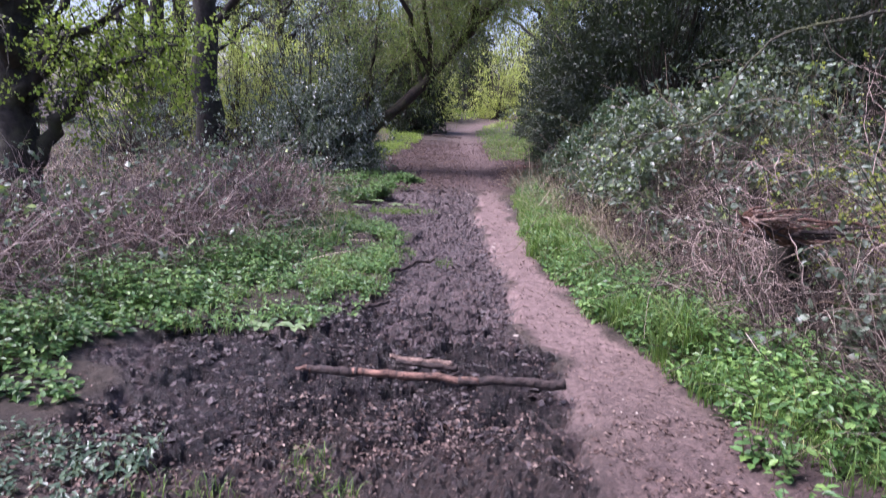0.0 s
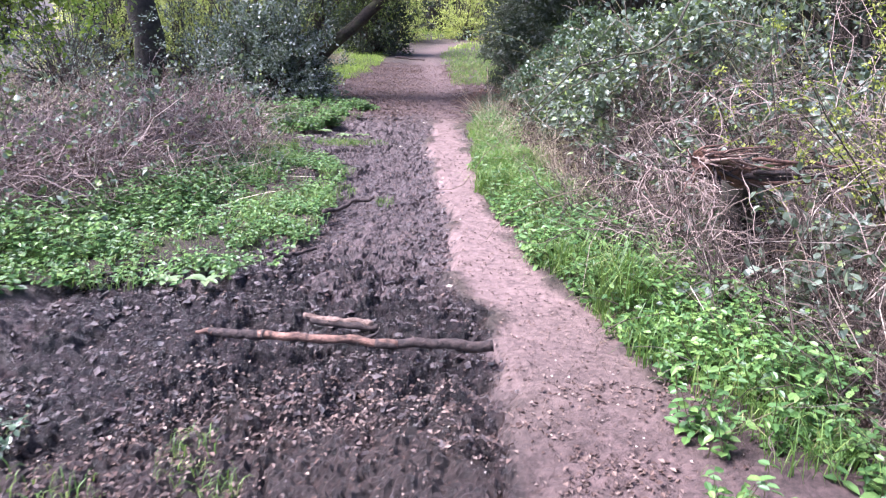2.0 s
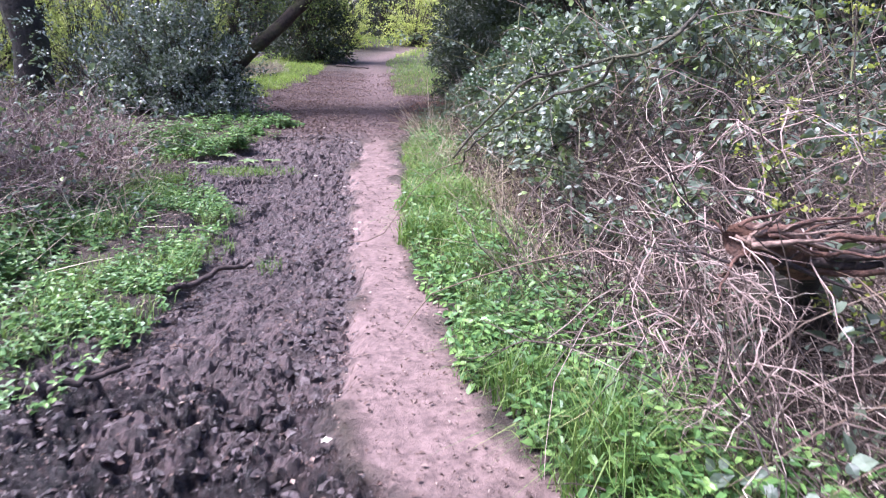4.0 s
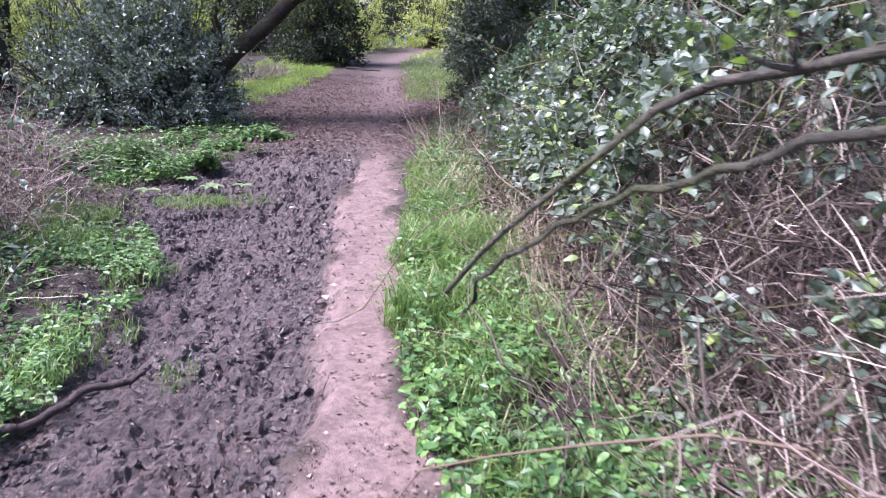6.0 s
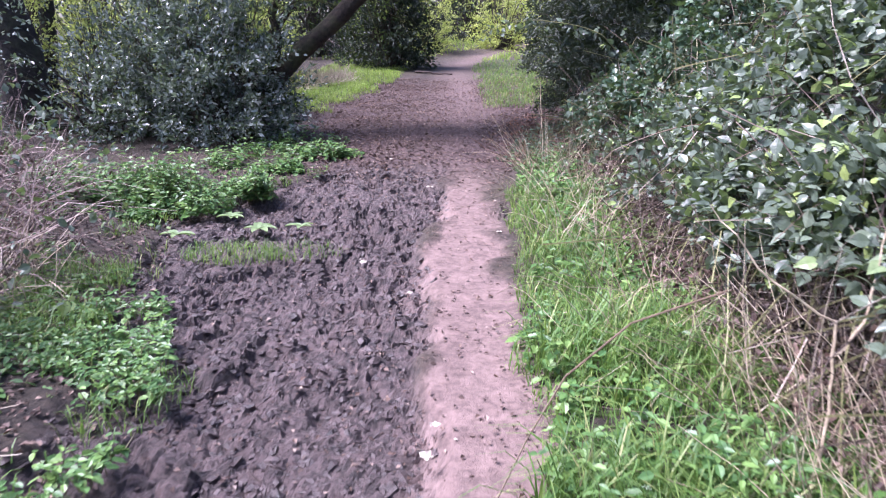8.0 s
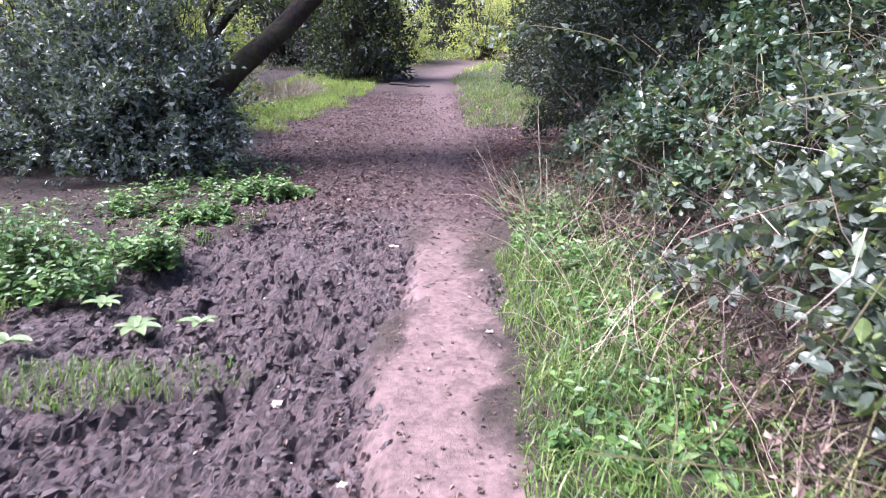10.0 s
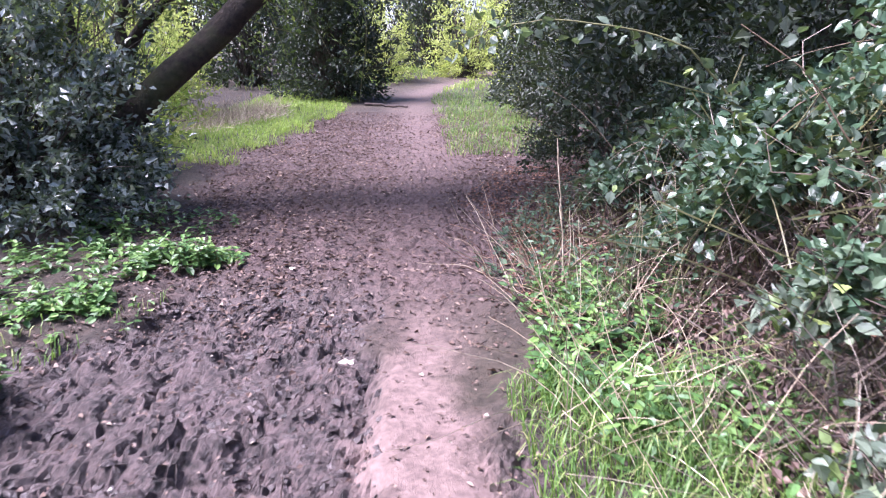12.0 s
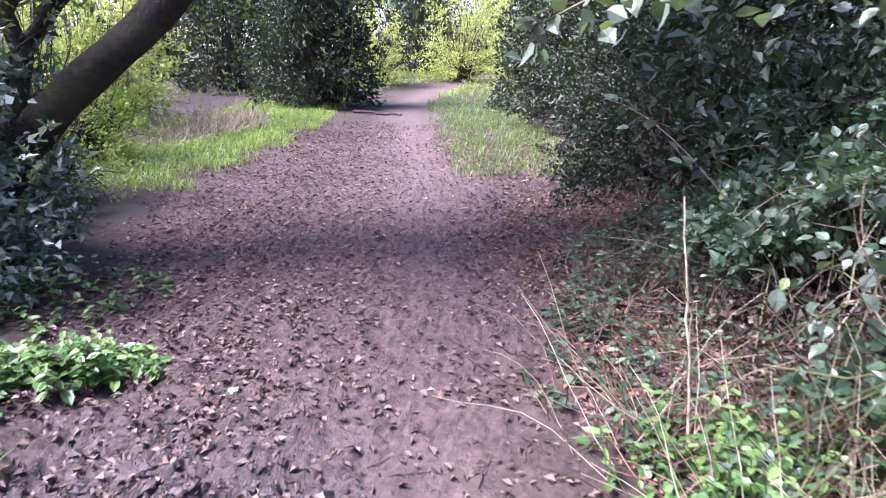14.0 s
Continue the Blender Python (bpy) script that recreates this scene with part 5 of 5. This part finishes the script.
evergreen_bush("evergreen_bush", "dark evergreen bush with small glossy leaves", (-4.55, 15.3, float(ground_z(-4.55, 15.3))), 1.0, 1.2, 1.75, 3600, 0.065, M_BLUE_SHEEN, 82, rough=0.55, shell=0.9)
evergreen_bush("evergreen_bush", "low dark bush at the foot of a leaning tree", (-3.3, 17.0, float(ground_z(-3.3, 17.0))), 0.6, 0.6, 0.9, 3600, 0.05, M_HOLLY, 83)
evergreen_bush("evergreen_bush", "dark evergreen bush with small glossy leaves", (-6.4, 13.6, float(ground_z(-6.4, 13.6))), 1.3, 1.2, 2.0, 5500, 0.055, M_BLUE_SHEEN, 84, rough=0.5, shell=0.8)
evergreen_bush("hazel_bush", "light green young bush behind the leaning tree", (-6.4, 21.5, float(ground_z(-6.4, 21.5))), 1.7, 1.6, 3.8, 12000, 0.07, M_HAZEL, 85, rough=0.45, shell=0.8)

evergreen_bush("hazel_bush", "sparse light green bush behind evergreens", (-6.3, 18.6, float(ground_z(-6.3, 18.6))), 1.4, 1.3, 3.0, 8000, 0.06, M_HAZEL, 86, rough=0.45, shell=0.85)
evergreen_bush("hazel_bush", "sparse light green bush behind evergreens", (-7.2, 17.0, float(ground_z(-7.2, 17.0))), 1.6, 1.4, 3.4, 8000, 0.07, M_HAZEL, 87, rough=0.45, shell=0.85)

evergreen_bush("hazel_bush", "bright yellow-green bush beside the clearing", (-4.3, 20.2, float(ground_z(-4.3, 20.2))), 0.9, 0.9, 1.9, 8000, 0.05, M_HAW, 88, rough=0.45, shell=0.85)

evergreen_bush("hazel_bush", "sparse light green bush behind the leaning trunk", (-3.5, 17.9, float(ground_z(-3.5, 17.9))), 0.8, 0.7, 2.5, 5500, 0.05, M_HAZEL, 90, rough=0.5, shell=0.9)

# ---- the leaning mossy tree ----
q = np.random.default_rng(91)
lean = thing("leaning_tree", "mossy tree leaning far over the path with fine leaves", "tree", (-3.0, 15.85, float(ground_z(-3.0, 15.85))))
o = np.array(lean.location)
tp = through_points([(-3.05, 15.85, -0.1), (-2.62, 15.9, 0.6), (-2.2, 15.95, 1.05), (-1.6, 16.0, 1.55), (-1.1, 16.05, 2.05), (-0.5, 16.2, 2.8), (0.0, 16.4, 3.6), (0.4, 16.6, 4.6)], 30, 0.012, q) - o
part("trunk", round_limb(tp, 0.145, 0.055, 16, q, 0.09), M_MOSSY, lean, smooth=True)
second = through_points([(-3.3, 16.3, 0.1), (-3.1, 16.3, 0.7), (-2.84, 16.3, 1.08), (-2.22, 16.35, 1.8), (-1.5, 16.5, 2.8), (-1.1, 16.7, 3.6)], 24, 0.015, q) - o
part("second_trunk", round_limb(second, 0.075, 0.03, 12, q, 0.06), M_MOSSY, lean, smooth=True)
tips = [tp[16:], second[14:]]
# limbs from the seventh on are added, mostly unseen, to shade path and bank
for a, b in (((-2.5, 15.9, 0.7), (-2.3, 16.3, 3.6)), ((-2.75, 15.9, 0.45), (-3.1, 16.2, 3.8)), ((-1.3, 16.0, 1.85), (-1.9, 16.8, 4.2)), ((-0.6, 16.2, 2.7), (-1.2, 15.8, 4.6)), ((-0.2, 16.3, 3.3), (1.4, 16.8, 4.4)), ((0.1, 16.4, 3.8), (-0.6, 17.6, 5.4)), ((-0.5, 16.2, 2.8), (0.4, 14.0, 4.8)), ((-0.2, 16.3, 3.3), (0.6, 18.9, 5.2)), ((-1.1, 16.05, 2.05), (-1.4, 14.1, 4.7)), ((-1.1, 16.05, 2.05), (-1.7, 18.6, 4.8)), ((-0.2, 16.3, 3.3), (2.3, 15.3, 4.5)), ((0.1, 16.4, 3.8), (2.7, 17.0, 4.3)), ((-0.5, 16.2, 2.8), (1.6, 13.6, 4.6)), ((-1.1, 16.05, 2.05), (-2.2, 13.2, 5.0)), ((-0.2, 16.3, 3.3), (-0.4, 13.4, 5.4))):
    lp = limb_path(np.array(a) - o, np.array(b) - o, 0.1, 12, q, 0.04)
    part("limb", round_limb(lp, 0.065, 0.02, 9, q), M_MOSSY, lean, smooth=True)
    tips.append(lp[3:])
src = np.concatenate(tips)
n = 900
s = src[q.integers(0, len(src), n)]
tw = wander(s, random_dirs(n, q, 0.35), q.uniform(0.6, 1.9, n), 8, 0.18, 0.06, q)
part("twigwork", tube_geometry(tw, np.linspace(0.009, 0.002, 8)[None].repeat(n, 0), 4), M_GREENSTEM, lean, kind="stuff")
m = 8600
pk, kk = q.integers(0, n, m), q.integers(2, 7, m)
part("crown", spray_leaves(tw[pk, kk], unit(tw[pk, kk + 1] - tw[pk, kk] + q.normal(0, 0.4, (m, 3))), 8, 0.3, 0.062, q, 0.36, 0.5, True), M_WILLOW, lean, "fine light green young leaves", kind="stuff")

# ---- trees on the field side ----
old = broad_tree("hawthorn_tree", "old dark forked tree with fresh bright green leaves", (-4.95, 8.0, float(ground_z(-4.95, 8.0))), (-0.15, 0.1, 2.6), 0.24, 7, 1.8, 2, 5200, 0.04, M_HAW, M_BARK, 92, 1.8, True, 0.8, 0.14, 200)
q = np.random.default_rng(93)
for a, b, r0 in (((0.1, 0, 0.55), (0.95, 0.1, 1.75), 0.10), ((0.7, 0.1, 1.45), (1.9, -0.2, 1.9), 0.05), ((0.05, 0, 1.2), (0.7, 0.3, 2.9), 0.09), ((0.8, 0.1, 1.6), (1.5, 0.4, 2.8), 0.045)):
    lp = limb_path(a, b, 0.06, 12, q, 0.03)
    part("limb", round_limb(lp, r0, r0 * 0.35, 10, q), M_BARK, old, smooth=True)
tw = wander(np.array([[0.9, 0.1, 1.85]]) + q.uniform(-0.8, 1.3, (120, 1)) * np.array([[1, -0.1, 0.25]]) + q.normal(0, 0.15, (120, 3)), random_dirs(120, q, -0.2), q.uniform(0.5, 1.3, 120), 8, 0.2, 0.14, q)
part("twigwork", tube_geometry(tw, np.linspace(0.007, 0.002, 8)[None].repeat(120, 0), 4), M_BARK, old, kind="stuff")
pk, kk = q.integers(0, 120, 850), q.integers(1, 7, 850)
part("crown", spray_leaves(tw[pk, kk], random_dirs(850, q, 0.1), 7, 0.16, 0.045, q, 0.75, 0.6, False), M_HAW, old, "fresh bright green leaf sprays", kind="stuff")

broad_tree("tree", "straight thick dark trunk standing behind dead bracken", (-5.75, 15.4, float(ground_z(-5.75, 15.4))), (0.1, 0.1, 6.0), 0.27, 6, 2.0, 2, 2200, 0.05, M_WILLOW, M_BARK, 94, 1.6, twig_n=120)
broad_tree("tree", "dark straight trunk behind evergreen bushes", (-7.9, 17.6, float(ground_z(-7.9, 17.6))), (0.1, 0.2, 5.5), 0.2, 6, 2, 2, 2400, 0.05, M_WILLOW, M_BARK, 95, 2.0, twig_n=160)
broad_tree("tree", "slim dark trunk behind evergreen bushes", (-6.6, 17.4, float(ground_z(-6.6, 17.4))), (0.2, 0.2, 5.0), 0.12, 5, 2, 2, 2400, 0.05, M_WILLOW, M_BARK, 96, 1.8, twig_n=140)
wood = broad_tree("tree", "bare grey woodland tree with sparse young leaves", (-8.5, 20.0, 0.1), (0.3, 0.2, 6.5), 0.2, 9, 2.6, 3, 3600, 0.075, M_WILLOW, M_BARK, 97, 2.6, twig_n=190)
q = np.random.default_rng(98)
for x, y in ((-11.5, 17), (-7.0, 24.5), (-12, 25), (-8.2, 29), (-10.5, 31), (-8.8, 14.0), (-12.5, 12.0), (3.0, 36), (7.5, 30), (8.5, 10), (7.5, 2), (-10.5, 4), (-7, -6), (5, -7)):
    copy_thing(wood, pose(x, y, float(ground_z(x, y)) - 0.05, 0, 0, q.uniform(0, 360)) @ Matrix.Scale(q.uniform(0.85, 1.15), 4))

# ---- dark evergreens on the bank side ----
holly = evergreen_bush("holly_tree", "tall dense dark evergreen with glossy leaves", (3.9, 16.2, float(ground_z(3.9, 16.2))), 2.2, 2.1, 5.6, 32000, 0.105, M_HOLLY, 111, "tree", 0.35, 120, 0.5, 0.55, clump=20)
for x, y, a, s in ((3.5, 20.3, 130, 0.98), (3.2, 24.5, 250, 0.9), (6.2, 14.0, 40, 1.0), (5.8, 11.0, 310, 0.85)):
    copy_thing(holly, pose(x, y, float(ground_z(x, y)), 0, 0, a) @ Matrix.Scale(s, 4))
evergreen_bush("evergreen_bush", "low dark evergreen bush hanging over leaf litter", (2.25, 17.9, float(ground_z(2.25, 17.9))), 1.1, 1.8, 2.0, 20000, 0.055, M_HOLLY, 112)
evergreen_bush("evergreen_bush", "low dark bramble and evergreen at the bank", (2.6, 15.0, float(ground_z(2.6, 15.0))), 0.9, 1.1, 1.35, 12000, 0.055, M_HOLLY, 113)

# ---- far end: bushes, bright grass and hedges ----
far = evergreen_bush("ivy_bush", "tall dark ivy-clad bush by the far path", (-2.9, 29.5, float(ground_z(-2.9, 29.5))), 1.3, 1.3, 4.6, 5200, 0.16, M_HOLLY, 121, "bush")
evergreen_bush("evergreen_bush", "dense dark evergreen beside the far path", (-3.1, 29.2, float(ground_z(-3.1, 29.2))), 1.15, 1.1, 4.3, 11000, 0.1, M_HOLLY, 123)
hazel = evergreen_bush("hazel_bush", "light green young hazel bush at the clearing", (-6.0, 24.0, float(ground_z(-6.0, 24.0))), 1.8, 1.6, 3.8, 5600, 0.12, M_HAZEL, 122, "bush", 0.45, 110, 0.8)
for x, y, a, s, src_ob in ((-5.4, 23.0, 90, 0.7, hazel), (-8.5, 26, 40, 1.1, hazel), (-1.0, 44, 10, 1.2, far), (-2.6, 36.5, 10, 0.9, hazel), (0.6, 39, 70, 1.0, hazel), (-6.5, 34, 170, 1.2, far), (2.2, 28.2, 20, 0.75, far), (3.5, 41, 80, 1.2, hazel), (-5, 40, 130, 1.2, far), (2.6, 31, 200, 0.8, hazel), (8, 38, 60, 1.4, far), (-10, 38, 20, 1.5, far), (-14, 32, 250, 1.5, hazel), (-17, 26, 300, 1.4, far), (-18, 15, 100, 1.4, hazel), (-16, 6, 100, 1.4, hazel), (12, 26, 10, 1.5, far), (12, 8, 300, 1.5, far), (-14, -6, 100, 1.4, hazel), (2, -13, 20, 1.6, far), (-2.5, 52, 60, 2.0, far), (4.5, 54, 160, 2.1, far), (-9, 50, 260, 2.1, far), (1.5, 48, 200, 1.7, hazel), (9.0, 22, 20, 1.9, far), (7.0, 27, 220, 1.7, far)):
    copy_thing(src_ob, pose(x, y, float(ground_z(x, y)) - 0.05, 0, 0, a) @ Matrix.Scale(s, 4))
q = np.random.default_rng(131)
n = 19000
x, y, z = scatter(n, 18.4, 32, lambda y: mud_left(y) - 2.6, lambda y: mud_left(y) + 0.1, q)
k = q.uniform(0, 1, n) < smooth01(mud_left(y) - x + 0.5 * (vnoise(x, y, 0.6, 86) - 0.5), -0.05, 0.25)
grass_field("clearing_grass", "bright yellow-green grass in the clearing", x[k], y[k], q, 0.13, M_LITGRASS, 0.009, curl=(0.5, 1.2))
n = 7000
x, y, z = scatter(n, 19.2, 32, lambda y: path_right(y) + 0.0, lambda y: bank_right(y) + 0.3, q)
k = q.uniform(0, 1, n) < smooth01(x - path_right(y) + 0.5 * (vnoise(x, y, 0.6, 87) - 0.5), -0.05, 0.3)
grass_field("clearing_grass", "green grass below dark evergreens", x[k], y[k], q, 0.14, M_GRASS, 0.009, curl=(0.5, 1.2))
for cx, cy, rr, n in ((-2.3, 9.7, 0.55, 150), (-2.6, 8.6, 0.5, 110), (-2.0, 7.0, 0.5, 40), (-1.8, 8.1, 0.45, 50), (-8.0, 15.8, 1.6, 700), (-6.2, 11.8, 1.3, 500), (-9.5, 10.0, 2.0, 600)):
    px, py = blob(n, cx, cy, rr, rr, q)
    p = wander(np.stack([px, py, ground_z(px, py)], 1), random_dirs(n, q, 1.4), q.uniform(0.25, 0.6, n), 5, 0.12, 0.1, q)
    stuff("dry_grass_clump", tube_geometry(p, np.linspace(0.004 if cx > -4 else 0.006, 0.0014, 5)[None].repeat(n, 0), 3), M_STRAW, "pale dry grass standing among dead bracken" if cx > -4 else "pale dry grass in the field beyond the bushes", "dry grass")
n = 7000
x, y, z = scatter(n, 32, 46, lambda y: path_right(y) - 6, lambda y: path_right(y) + 5, q)
k = (x < mud_left(y)) | (x > path_right(y))
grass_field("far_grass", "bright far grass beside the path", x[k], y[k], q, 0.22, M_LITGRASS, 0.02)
for cx, cy, rx, ry, n in ((-3.9, 24.5, 0.7, 1.6, 1100), (-4.2, 22.5, 0.6, 1.0, 600)):
    px, py = blob(n, cx, cy, rx, ry, q)
    p = wander(np.stack([px, py, ground_z(px, py)], 1), random_dirs(n, q, 1.2), q.uniform(0.2, 0.5, n), 5, 0.15, 0.1, q)
    stuff("dry_grass_clump", tube_geometry(p, np.linspace(0.005, 0.002, 5)[None].repeat(n, 0), 3), M_STRAW, "pale dry grass behind bright green grass", "dry grass")

# rough grass and weeds away from the path, out to the trees
n = 9000
x, y = q.uniform(-15, 11, n), q.uniform(-8, 34, n)
k = (x < bank_left(y) - 0.6) | (x > bank_right(y) + 1.8)
grass_field("rough_grass", "sparse rough grass under the trees", x[k], y[k], q, 0.28, M_GRASS, 0.022, curl=(0.5, 1.2))
for y0, y1 in ((-7, -2), (-2, 1.2)):
    for left, right in ((lambda y: bank_left(y), lambda y: mud_left(y) - 0.3), (lambda y: path_right(y) + 0.1, lambda y: bank_right(y) + 0.8)):
        x, y, z = scatter(420, y0, y1, left, right, q)
        herb_patch("nettle_patch", "green nettle patch along the path edge", x, y, q, 0.28, 0.075, 3)
